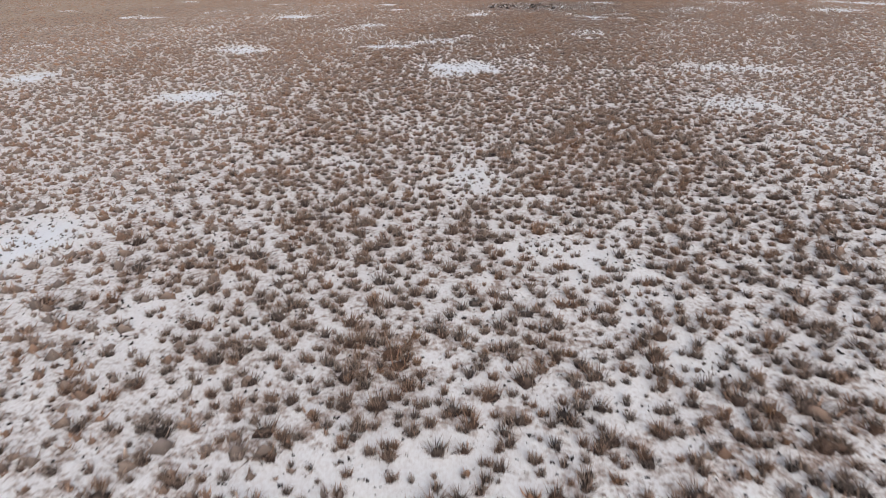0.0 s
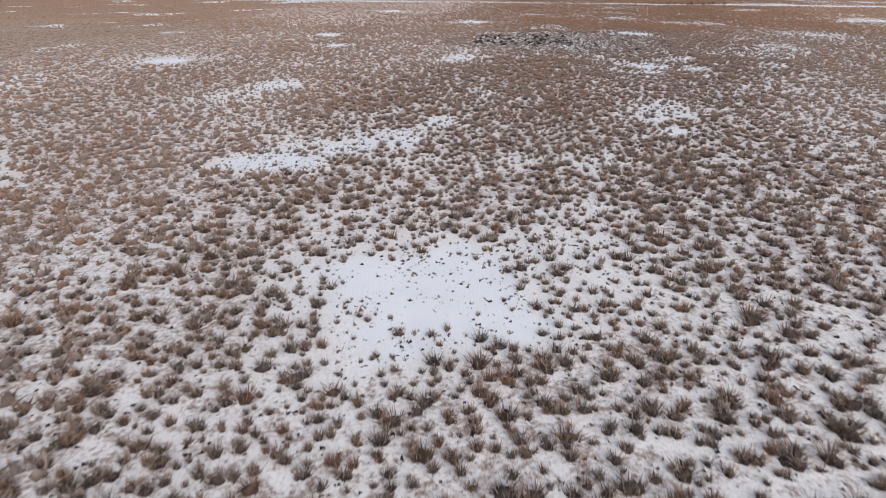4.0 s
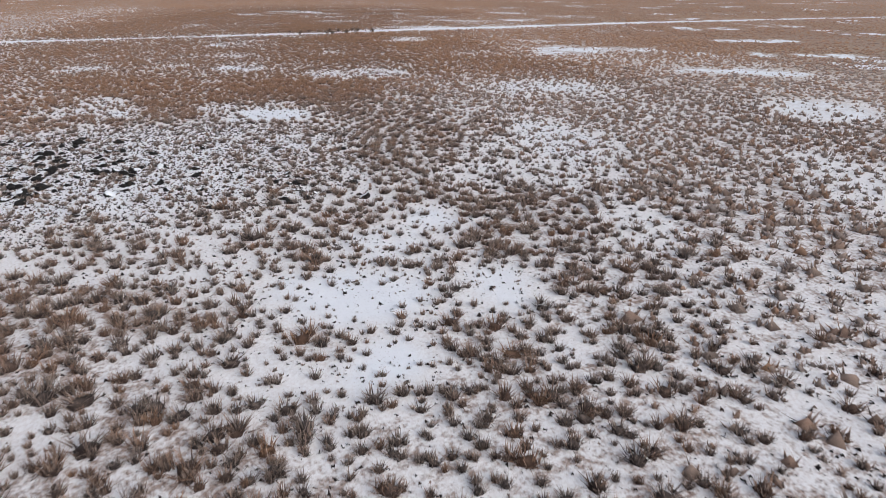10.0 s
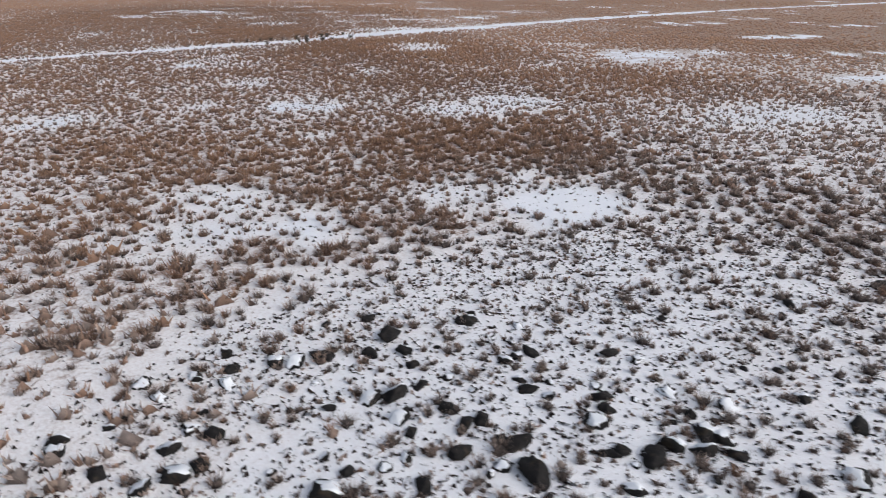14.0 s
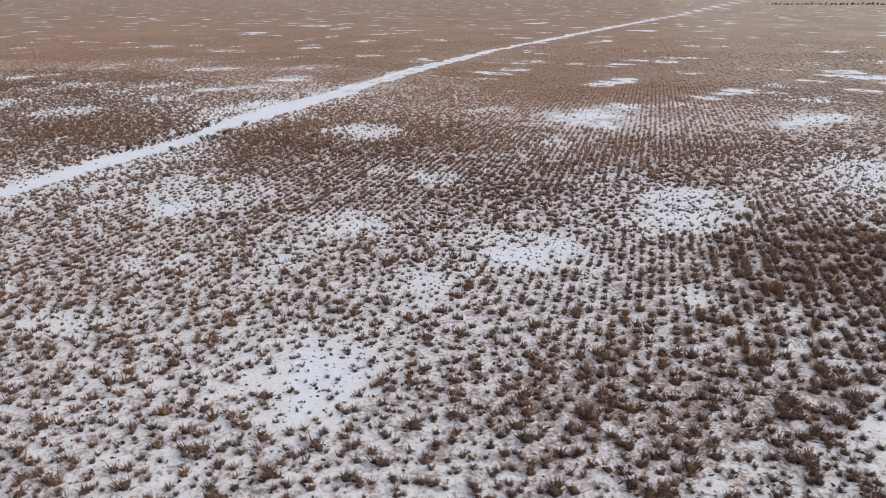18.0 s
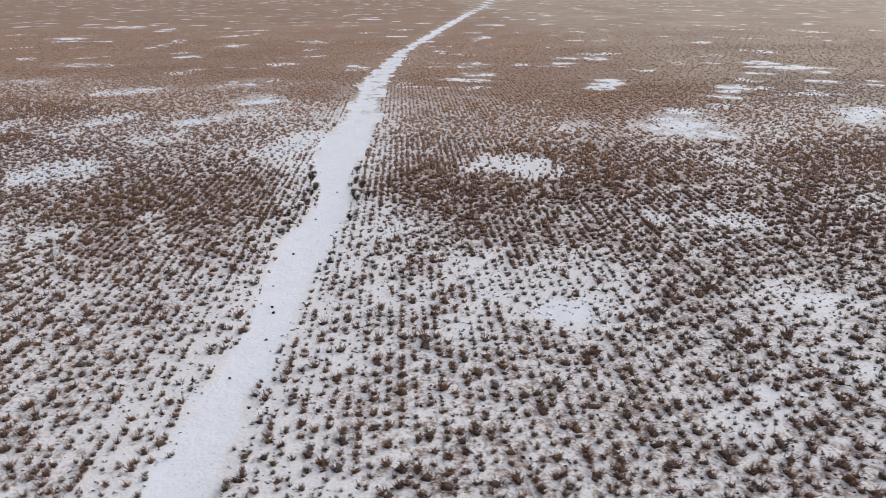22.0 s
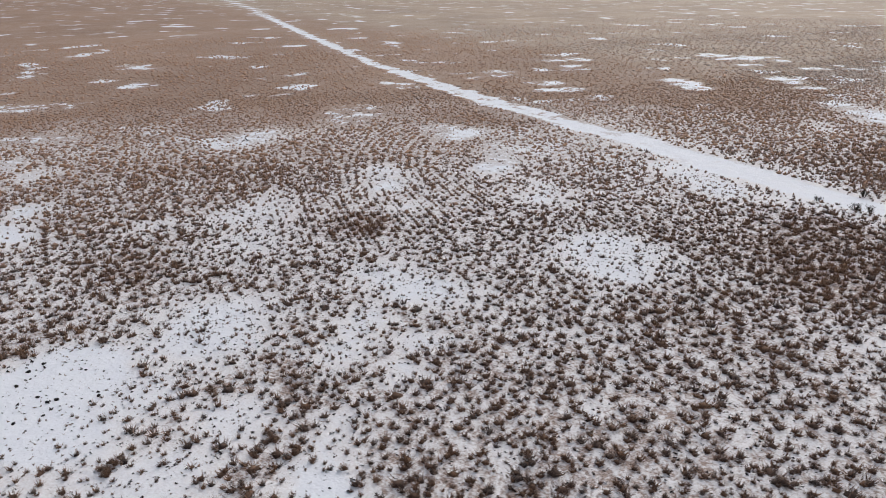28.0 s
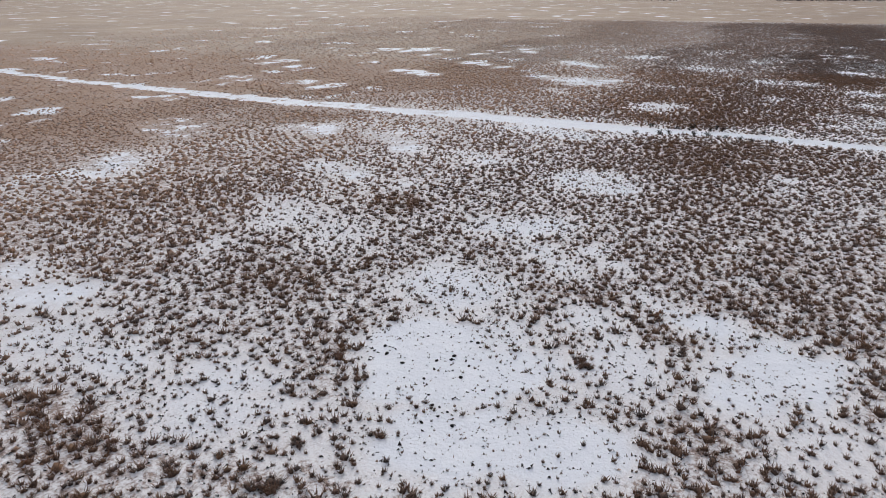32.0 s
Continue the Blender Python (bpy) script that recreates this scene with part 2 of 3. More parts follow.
    (4.4, 102.7, 1.4, 1.0, 177, 0.75), (-16.2, 103.6, 1.5, 2.1, 177, 0.4), (-2.7, 103.7, 1.1, 0.7, 177, 0.5), (-0.5, 104.3, 0.7, 0.5, 177, 0.6),
]
SNOW += [
    (2.6, 104.5, 1.1, 1.5, 177, 0.5), (-14.5, 105.3, 1.1, 0.6, 177, 0.6), (7.6, 105.4, 1.2, 1.8, 177, 0.85), (6.2, 106.9, 3.1, 2.9, 177, 0.5),
    (-32.0, 108.2, 3.2, 2.7, 7, 0.5), (-4.7, 109.3, 1.5, 2.6, 177, 0.35), (6.3, 110.9, 1.7, 1.0, 177, 0.55), (-9.4, 112.5, 1.4, 3.8, 177, 0.35),
    (-29.9, 114.0, 2.4, 3.3, 7, 0.8), (19.1, 119.9, 1.0, 1.3, 156, 0.5), (2.5, 121.7, 0.6, 0.5, 156, 0.5), (0.5, 122.6, 0.9, 0.8, 156, 0.4),
    (26.3, 124.2, 0.4, 2.9, 156, 0.6), (13.9, 125.0, 0.9, 1.0, 155, 0.5), (-78.5, 125.1, 4.6, 2.9, 6, 0.8), (6.4, 125.8, 2.9, 1.6, 156, 0.45),
]
SNOW += [
    (8.2, 126.3, 1.8, 1.7, 156, 0.8), (-2.3, 127.2, 1.6, 1.1, 156, 0.4), (-47.8, 127.6, 4.4, 4.8, 8, 0.95), (14.0, 128.5, 0.9, 0.9, 155, 0.7),
    (2.6, 129.5, 2.7, 1.2, 155, 0.35), (13.8, 129.7, 1.7, 2.5, 156, 0.65), (39.8, 131.0, 3.1, 8.4, 156, 0.45), (8.7, 131.1, 3.1, 2.7, 155, 0.75),
    (23.3, 134.2, 1.9, 4.1, 156, 0.4), (-13.7, 134.5, 3.3, 4.6, 179, 0.9), (11.1, 135.4, 2.6, 2.1, 152, 0.6), (3.9, 135.6, 3.5, 2.1, 155, 0.4),
    (14.7, 137.6, 2.1, 2.0, 152, 0.75), (91.6, 138.0, 4.7, 4.8, 19, 0.7), (23.5, 140.5, 2.8, 3.6, 152, 0.45), (118.9, 143.2, 2.8, 2.8, 101, 0.8),
]
SNOW += [
    (21.1, 144.7, 3.8, 6.4, 156, 0.45), (-32.4, 144.8, 2.3, 2.7, 179, 0.85), (99.4, 145.1, 2.4, 2.4, 100, 0.8), (88.4, 145.5, 3.8, 3.9, 42, 0.9),
    (10.0, 145.6, 1.3, 0.6, 152, 0.6), (94.8, 147.0, 2.8, 2.9, 88, 0.9), (112.3, 147.1, 3.7, 3.2, 88, 0.9), (28.0, 147.2, 3.7, 8.3, 157, 0.55),
    (-0.2, 148.6, 1.4, 1.3, 152, 0.5), (56.9, 148.7, 4.6, 4.8, 157, 0.65), (25.2, 148.7, 4.4, 3.7, 153, 0.4), (119.6, 148.8, 4.9, 3.9, 42, 0.9),
    (3.8, 150.8, 1.8, 1.7, 143, 0.8), (0.5, 151.5, 15.5, 13.0, 0, 0.56), (129.0, 151.8, 4.5, 3.8, 101, 0.9), (121.8, 153.9, 4.4, 2.8, 88, 0.9),
]
SNOW += [
    (100.3, 154.4, 3.7, 2.6, 74, 0.9), (-37.9, 158.1, 2.7, 2.9, 180, 0.9), (-62.9, 158.5, 2.6, 2.5, 11, 0.8), (111.9, 160.1, 4.0, 2.4, 74, 0.9),
    (3.0, 162.0, 13.0, 4.0, 170, 0.5), (12.6, 164.8, 4.6, 2.6, 160, 1), (12.4, 165.6, 4.0, 3.4, 153, 1), (69.9, 167.7, 4.8, 4.4, 154, 0.85),
    (40.3, 168.8, 6.4, 4.6, 153, 0.6), (12.8, 169.2, 1.6, 2.5, 137, 0.6), (65.5, 170.5, 4.6, 4.3, 88, 0.8), (8.3, 170.9, 3.7, 3.5, 136, 0.6),
    (0.6, 171.1, 2.5, 2.8, 136, 0.9), (-2.7, 172.6, 3.5, 2.4, 136, 0.7), (-83.6, 173.2, 2.8, 2.9, 12, 0.8), (-5.1, 173.3, 3.0, 1.4, 136, 0.6),
]
SNOW += [
    (94.0, 173.9, 3.9, 3.2, 100, 0.9), (90.7, 175.7, 3.5, 2.6, 88, 0.9), (-0.8, 176.3, 3.0, 2.1, 136, 0.6), (84.5, 179.1, 3.6, 2.2, 75, 0.9),
    (-18.9, 180.3, 1.8, 1.6, 136, 0.7), (-16.8, 180.4, 2.4, 2.0, 136, 0.8), (-14.6, 182.6, 4.0, 3.0, 136, 0.95), (26.2, 184.3, 1.3, 2.7, 137, 0.6),
    (29.1, 184.5, 3.4, 4.0, 100, 0.65), (9.8, 185.1, 0.9, 1.5, 100, 0.5), (140.3, 185.5, 4.9, 4.2, 19, 0.8), (22.6, 185.6, 3.3, 2.2, 137, 0.6),
    (9.5, 190.3, 0.6, 0.7, 100, 0.5), (142.0, 190.8, 4.5, 3.3, 88, 0.9), (69.4, 192.5, 4.9, 3.4, 2, 0.7), (104.6, 192.7, 4.0, 3.2, 101, 0.9),
]
SNOW += [
    (15.1, 193.0, 1.8, 2.1, 100, 0.75), (64.5, 193.8, 4.5, 5.1, 100, 0.8), (99.9, 193.9, 3.8, 2.8, 88, 0.9), (131.7, 194.3, 4.6, 2.6, 73, 0.9),
    (12.6, 194.8, 1.8, 2.0, 137, 0.8), (60.2, 195.9, 5.9, 3.4, 43, 0.8), (94.8, 196.0, 3.5, 2.8, 75, 0.95), (15.5, 196.1, 2.5, 1.9, 100, 0.4),
    (45.6, 197.3, 1.5, 2.0, 100, 0.5), (-3.7, 199.2, 1.2, 1.0, 100, 0.95), (7.3, 199.3, 1.6, 1.7, 137, 0.5), (-5.8, 200.5, 1.2, 1.2, 100, 0.85),
    (-2.6, 201.2, 2.7, 2.8, 100, 0.75), (28.1, 205.5, 2.2, 1.7, 88, 0.7), (-34.7, 207.1, 5.5, 3.4, 3, 0.9),
]
SNOW += [
    (14.9, 207.7, 2.8, 2.9, 21, 0.6), (66.0, 207.9, 1.8, 2.2, 100, 0.5), (7.2, 209.1, 1.1, 1.4, 88, 0.6), (63.4, 210.8, 1.3, 1.6, 76, 0.6),
    (29.3, 210.9, 1.1, 1.1, 88, 0.5), (5.9, 214.7, 0.6, 1.2, 88, 0.7), (133.0, 214.8, 5.0, 3.7, 43, 0.7), (115.0, 215.3, 4.9, 3.9, 101, 0.7),
    (-2.7, 215.8, 2.0, 0.9, 100, 0.45), (4.2, 217.1, 1.4, 1.5, 138, 0.5), (127.9, 217.6, 4.3, 2.6, 66, 0.8), (45.6, 218.0, 3.2, 4.8, 77, 0.7),
    (87.1, 218.6, 3.8, 2.9, 75, 0.5), (107.9, 219.9, 5.0, 2.3, 66, 0.9), (17.3, 221.0, 4.1, 5.1, 100, 0.4), (14.8, 221.9, 2.3, 1.8, 88, 0.8),
]
SNOW += [
    (46.2, 222.8, 2.4, 3.8, 44, 0.7), (17.2, 224.2, 3.1, 2.4, 88, 0.45), (20.8, 225.9, 2.2, 2.4, 88, 0.5), (12.9, 227.9, 1.5, 1.7, 100, 0.5),
    (17.8, 232.0, 3.6, 3.2, 79, 0.3), (28.6, 232.0, 2.3, 3.0, 78, 0.5), (22.2, 233.0, 2.7, 4.6, 78, 0.4), (214.3, 233.8, 5.3, 3.3, 42, 0.9),
    (-67.1, 234.0, 6.4, 5.2, 4, 0.9), (0.6, 234.1, 2.5, 1.3, 88, 0.4), (10.7, 234.2, 1.7, 2.4, 88, 0.4), (124.8, 240.2, 3.8, 2.6, 74, 0.6),
    (130.0, 240.7, 4.4, 2.8, 43, 0.7), (57.1, 243.3, 2.3, 8.6, 77, 0.6), (32.5, 250.9, 1.1, 1.0, 69, 0.6), (90.2, 253.4, 2.9, 2.9, 67, 0.6),
]
SNOW += [
    (86.0, 253.7, 3.7, 3.5, 44, 0.75), (74.7, 255.0, 2.5, 5.9, 68, 0.6), (110.0, 256.6, 6.4, 5.4, 67, 0.7), (28.9, 256.7, 1.3, 1.6, 69, 0.6),
    (16.2, 257.8, 1.6, 1.1, 79, 0.45), (62.0, 258.5, 1.7, 4.5, 68, 0.5), (70.7, 258.6, 3.0, 3.2, 44, 0.8), (12.3, 259.9, 1.1, 1.4, 79, 0.85),
    (104.7, 260.1, 5.7, 6.9, 21, 0.65), (37.5, 260.8, 0.4, 5.2, 78, 0.5), (28.9, 260.8, 1.2, 1.2, 69, 0.6), (59.5, 260.9, 1.6, 1.9, 44, 0.6),
    (15.0, 263.6, 4.7, 2.5, 79, 0.55), (46.7, 264.1, 3.5, 3.8, 68, 0.65), (16.5, 265.7, 2.1, 1.8, 79, 0.6), (44.5, 266.2, 3.3, 3.6, 45, 0.65),
]
SNOW += [
    (131.1, 268.1, 1.9, 1.9, 43, 0.8), (75.0, 269.1, 2.8, 3.0, 68, 0.6), (70.8, 270.6, 2.2, 3.4, 44, 0.7), (63.9, 272.4, 1.5, 1.9, 44, 0.6),
    (97.9, 277.5, 3.8, 6.5, 44, 0.8), (33.4, 278.4, 0.9, 1.0, 69, 0.5), (48.9, 278.9, 3.7, 2.4, 22, 0.65), (52.0, 279.6, 3.1, 1.9, 45, 0.6),
    (183.9, 280.0, 5.9, 6.1, 101, 0.8), (42.8, 282.5, 1.8, 1.2, 69, 0.6), (32.7, 283.7, 1.1, 0.9, 69, 0.6), (70.0, 284.3, 3.3, 4.2, 44, 0.5),
    (154.7, 284.3, 4.0, 3.9, 43, 0.9), (40.6, 284.7, 1.0, 1.7, 45, 0.7), (67.2, 284.9, 2.4, 2.2, 22, 0.5), (45.3, 285.7, 1.3, 4.5, 45, 0.6),
]
SNOW += [
    (63.4, 286.5, 2.9, 3.3, 45, 0.45), (37.9, 289.7, 1.1, 3.8, 45, 0.75), (35.1, 291.2, 1.9, 4.0, 69, 0.95), (70.8, 292.0, 1.3, 1.5, 22, 0.5),
    (50.2, 292.5, 4.3, 3.9, 69, 0.65), (40.9, 293.0, 3.2, 2.6, 69, 0.6), (30.9, 294.5, 3.2, 3.0, 23, 1), (38.8, 296.5, 2.4, 3.6, 23, 0.6),
    (45.1, 297.4, 3.0, 3.5, 45, 0.6), (109.7, 298.1, 3.5, 3.6, 44, 0.6), (33.0, 298.2, 1.7, 2.0, 23, 0.8), (49.8, 299.3, 3.5, 2.7, 45, 1),
    (29.5, 300.3, 2.5, 2.6, 23, 0.5), (47.7, 300.7, 2.7, 4.6, 23, 1), (112.4, 300.8, 5.1, 4.4, 67, 0.7), (93.2, 301.0, 2.0, 2.5, 44, 0.6),
]
SNOW += [
    (44.9, 301.0, 4.6, 2.0, 45, 0.8), (80.3, 301.6, 1.7, 2.5, 68, 0.8), (181.1, 302.1, 3.5, 3.5, 65, 0.7), (48.7, 302.3, 2.9, 2.3, 45, 1),
    (138.7, 302.7, 9.5, 5.2, 66, 0.6), (75.0, 303.4, 3.8, 2.4, 22, 0.75), (99.0, 303.4, 2.6, 3.8, 67, 0.7), (40.9, 305.9, 3.7, 2.2, 23, 0.85),
    (55.5, 306.6, 2.6, 1.0, 23, 0.7), (57.5, 307.1, 2.9, 2.5, 45, 0.55), (69.0, 307.2, 3.3, 2.9, 23, 0.5), (44.3, 307.3, 5.4, 3.0, 23, 0.95),
    (63.3, 308.0, 2.4, 3.2, 45, 0.6), (55.3, 308.9, 4.0, 2.3, 23, 0.55), (249.9, 321.7, 7.1, 5.5, 64, 0.9), (148.2, 331.8, 4.6, 4.7, 101, 0.7),
]
SNOW += [
    (216.0, 341.5, 7.9, 5.5, 72, 0.9), (276.5, 345.8, 8.6, 8.8, 102, 0.8),
]

# closed stands of taller, browner grass: x, y, half length, half width, turn, strength
BROWN = []
for row in [
    (6, 44, 9.3, 6.6, 69, 0.7), (-60, 83, 22.0, 10.9, 137, 0.5), (-31, 85, 18.6, 11.4, 119, 0.5), (-5, 17, 2.0, 1.2, 108, 0.8), (0, 18, 1.4, 0.7, 88, 0.7),
    (4, 17, 1.0, 0.7, 60, 0.7), (-11, 27, 2.4, 1.0, 113, 0.5), (-19, 107, 7.0, 4.4, 173, 0.9), (-2, 108, 5.5, 3.8, 74, 0.8), (-3, 128, 9.5, 6.7, 77, 0.7),
    (15, 110, 7.2, 1.6, 61, 0.6), (-39, 146, 12.6, 9.0, 165, 0.5), (-3, 132, 6.2, 3.0, 150, 0.2), (18, 155, 8.2, 3.1, 70, 0.35), (2, 123, 2.2, 1.7, 130, 0.5),
]:
    BROWN.append(row)
for row in [
    (18, 177, 11.3, 7.0, 147, 0.8), (-0, 186, 9.5, 6.0, 127, 0.7), (18, 156, 6.1, 1.9, 40, 0.35), (15, 146, 3.9, 1.5, 152, 0.3), (27, 201, 9.3, 7.7, 140, 0.6),
    (34, 214, 17.2, 13.7, 33, 0.4), (19, 174, 7.3, 4.2, 179, 0.3), (-14, 200, 4.9, 1.5, 79, 0.3), (-7, 221, 7.9, 3.8, 83, 0.5), (45, 217, 19.4, 11.0, 98, 1),
    (28, 215, 7.9, 5.9, 92, 0.5), (36, 248, 16.1, 7.7, 46, 0.6), (44, 188, 16.5, 10.1, 113, 0.7), (85, 193, 23.1, 11.7, 105, 0.5), (72, 214, 19.1, 16.5, 103, 0.6),
]:
    BROWN.append(row)
for row in [
    (36, 226, 9.0, 5.1, 85, 0.8), (29, 252, 7.2, 3.6, 17, 0.6), (27, 218, 10.0, 3.2, 84, 0.6), (35, 246, 9.7, 4.1, 7, 0.7), (39, 251, 9.4, 6.9, 133, 0.8),
    (36, 267, 7.2, 5.7, 61, 0.4), (27, 244, 6.2, 3.8, 108, 0.6), (88, 288, 16.8, 8.0, 60, 0.6), (66, 211, 23.3, 13.1, 125, 0.6), (52, 302, 3.2, 2.1, 127, 0.7),
    (61, 313, 4.8, 2.3, 153, 0.5), (62, 278, 2.9, 2.0, 17, 0.8), (84, 282, 9.3, 6.3, 167, 0.6), (33, 280, 11.6, 7.3, 40, 0.3), (63, 295, 3.7, 2.9, 157, 0.6),
]:
    BROWN.append(row)
for row in [
    (52, 224, 42.3, 7.1, 21, 0.5),
]:
    BROWN.append(row)


# the snowed-in farm track: x, y, half width
TRACK = [
    (-400, 250, 2.2), (-60, 241, 2.0), (-10, 239.6, 1.7), (0, 239.1, 1.2), (10, 238.5, 1.05), (19, 238.2, 1.3), (27, 237.6, 1.75), (36, 236.7, 1.45), (45, 237.4, 1.8), (54, 237.9, 2.6),
    (66, 236.6, 2.7), (82, 236.4, 2.2), (106, 236.0, 2.8), (120, 234.9, 2.4), (140, 233.0, 1.9), (160, 230.9, 1.7), (190, 226.0, 1.8), (220, 220.5, 1.9), (260, 214.0, 2.0),
    (400, 189.0, 2.5), (470, 174.0, 3.0), (720, 135.0, 4.0), (1300, 40.0, 6.0),
]


def track_y(x):
    """The middle line of the track, which bends off to the south east."""
    knots = np.array(TRACK)
    x = np.asarray(x, float)
    return sum(np.interp(x + d, knots[:, 0], knots[:, 1]) for d in (-3, -1, 1, 3)) / 4 + 0.25 * np.sin(x / 3.1)


def track_half(x):
    knots = np.array(TRACK)
    return np.interp(x, knots[:, 0], knots[:, 2])


def oval(x, y, row):
    cx, cy, a, b, turn, _ = row
    c, s = math.cos(radians(turn)), math.sin(radians(turn))
    u, v = (x - cx) * c + (y - cy) * s, -(x - cx) * s + (y - cy) * c
    return np.sqrt((u / a) ** 2 + (v / b) ** 2)


def snow_at(x, y):
    """How bare a place is: 0 among the grass to 1 on open snow."""
    wob = 0.55 * (value_noise(x, y, 13.0) - 0.5) + 1.0 * (layered(x, y, 5.0) - 0.5) + 0.5 * (value_noise(x, y, 1.1) - 0.5)
    bare = np.zeros_like(x)
    for row in SNOW:
        near = (np.abs(x - row[0]) < 2 * row[2] + 2) & (np.abs(y - row[1]) < 2 * row[2] + 2)
        d = oval(x[near], y[near], row) + wob[near]
        bare[near] = np.maximum(bare[near], row[5] * smooth(-d, -1.45, -0.4))
    off = np.abs(y - track_y(x)) / np.sqrt(1 + np.where(x > 150, 0.165, 0) ** 2)
    half = track_half(x) + 0.7 * (value_noise(x, y, 5) - 0.5) + 0.5 * (value_noise(x, y, 1.4) - 0.5)
    lane = smooth(-(off - half), -0.5, 0.4)
    verge = 0.6 * smooth(-(off - half - 2.5), -2.5, 1.0) * layered(x, y, 6)
    return np.maximum(bare, np.maximum(lane, verge)), lane


def brown_at(x, y):
    thick = 0.35 * smooth(layered(x + 300, y, 26.0), 0.45, 0.75)
    for row in BROWN:
        d = oval(x, y, row) + 1.1 * (layered(x, y, 7.0) - 0.5)
        thick = np.maximum(thick, row[5] * smooth(-d, -1.5, -0.4))
    return thick * (0.82 - 0.25 * smooth(-y, -172, -150)) * smooth(oval(x, y, (0.5, 151.5, 15.5, 13, 0, 0)), 0.85, 1.15)


# the line along which the open ground was flown over, with the ground before the camera
LINE = [(0, 25), (-6, 70), (-4, 112), (10, 140), (8, 170), (6, 200), (12, 235), (24, 262), (42, 296)]


def from_line(x, y):
    far = np.full_like(x, 1e9)
    for (ax, ay), (bx, by) in zip(LINE, LINE[1:]):
        dx, dy = bx - ax, by - ay
        u = np.clip(((x - ax) * dx + (y - ay) * dy) / (dx * dx + dy * dy), 0, 1)
        far = np.minimum(far, np.hypot(x - ax - u * dx, y - ay - u * dy))
    return far


REACH = 270.0

# ---- ground: one sheet to the horizon ----
def axis(lo, hi, step, end):
    inner = np.arange(lo, hi + 0.1, step)
    steps = np.geomspace(step * 1.5, end, 34)
    return np.concatenate([lo - steps[::-1], inner, hi + steps])


def make_ground():
    gx, gy = axis(-170, 320, 1.2, 4600), axis(-30, 440, 1.2, 4600)
    xx, yy = np.meshgrid(gx, gy)
    x, y = xx.ravel(), yy.ravel()
    z = 0.10 * (layered(x, y, 9.0) - 0.5) * smooth(-from_line(x, y), -900, -600)
    bare, lane = snow_at(x, y)
    z = z * (1 - lane) - 0.05 * lane
    nx, ny = len(gx), len(gy)
    i = (np.arange(ny - 1)[:, None] * nx + np.arange(nx - 1)).ravel()
    quads = np.stack([i, i + 1, i + 1 + nx, i + nx], 1)
    me = bpy.data.meshes.new("ground")
    me.vertices.add(len(x))
    me.vertices.foreach_set("co", np.stack([x, y, z], 1).astype(np.float32).ravel())
    me.loops.add(quads.size)
    me.loops.foreach_set("vertex_index", quads.astype(np.int32).ravel())
    me.polygons.add(len(quads))
    me.polygons.foreach_set("loop_start", np.arange(0, quads.size, 4, dtype=np.int32))
    me.update(calc_edges=True)
    closed = smooth(from_line(x, y) + 36 * (layered(x, y, 20) - 0.5), 20, 92)
    strip = smooth(y + 20 * (layered(x, y, 12) - 0.5), 172, 208) * smooth(-20 + 0.25 * np.maximum(y - 240, 0) - x, -8, 10)
    closed = np.maximum(np.maximum(closed, 0.75 * strip), smooth(-y + 14 * (layered(x, y, 9) - 0.5), 2, 16))
    for name, values in (("snow", bare - 0.04 - 0.25 * brown_at(x, y)), ("grass", closed), ("sown", smooth(y + 10 * (layered(x, y, 8) - 0.5), 160, 200))):
        me.attributes.new(name, "FLOAT", "POINT").data.foreach_set("value", values.astype(np.float32))
    me.materials.append(GROUND)
    ob = new("ground", me)
    tagged(ob, "wide prairie ground under thin patchy snow", "ground", kind="structure")
    return ob


make_ground()


def height(x, y):
    """The ground's own relief."""
    return 0.10 * (layered(x, y, 9.0) - 0.5)


# ---- grass ----
ROWS_AT = 0.6


def in_rows(x, y, jitter):
    """Moves the tussocks of the sown strips onto their drill rows: straight ones, and those that swing round at the headland."""
    x, y = x.copy(), y.copy()
    straight = (x > 2) & (y > 172) & (y < 262 - 0.25 * np.maximum(x, 0)) & (x > -30) & (x < 110) & (value_noise(x, y, 14) > 0.35)
    upper = (y > 243) & (y < 285) & (x > 28) & (x < 70) & (value_noise(x, y, 11) > 0.55)
    slope = np.where(upper, -0.2, 0.0)
    u = y - slope * x
    snapped = np.round(u / ROWS_AT) * ROWS_AT + jitter * 0.055
    pick = straight | upper
    y[pick] = (snapped + slope * x)[pick]
    for cx, cy, lo, hi, a0, a1 in ((30, 147, 11, 19, 112, 216), (-3, 169, 47, 58, 299, 324), (61, 232, 34, 45, 36, 80), (88, 254.7, 9, 23, -32, 68), (79, 284, 23, 37, -28, 28)):
        r, a = np.hypot(x - cx, y - cy), (np.degrees(np.arctan2(y - cy, x - cx)) - a0) % 360
        turn = (r > lo) & (r < hi) & (a < a1 - a0) & (value_noise(x, y, 9) > 0.3)
        rs = np.round(r / 0.95) * 0.95 + jitter * 0.17
        x[turn], y[turn] = (cx + (x - cx) * rs / r)[turn], (cy + (y - cy) * rs / r)[turn]
    return x, y


COARSE, MIDDLE, NEAR, HIGH = 165, 95, -20, 30


def scatter(step, lo, hi):
    """Places for tussocks between two distances from the line, thinned by snow and thickened in the brown stands."""
    gx, gy = np.meshgrid(np.arange(-160, 260, step), np.arange(-15, 430, step))
    x = (gx + step * (rng.random(gx.shape) - 0.5) * 1.5).ravel()
    y = (gy + step * (rng.random(gy.shape) - 0.5) * 1.5).ravel()
    d = from_line(x, y) + 10 * (rng.random(len(x)) - 0.5)
    # the strip west of the line, seen from far off alone, takes the coarser ones
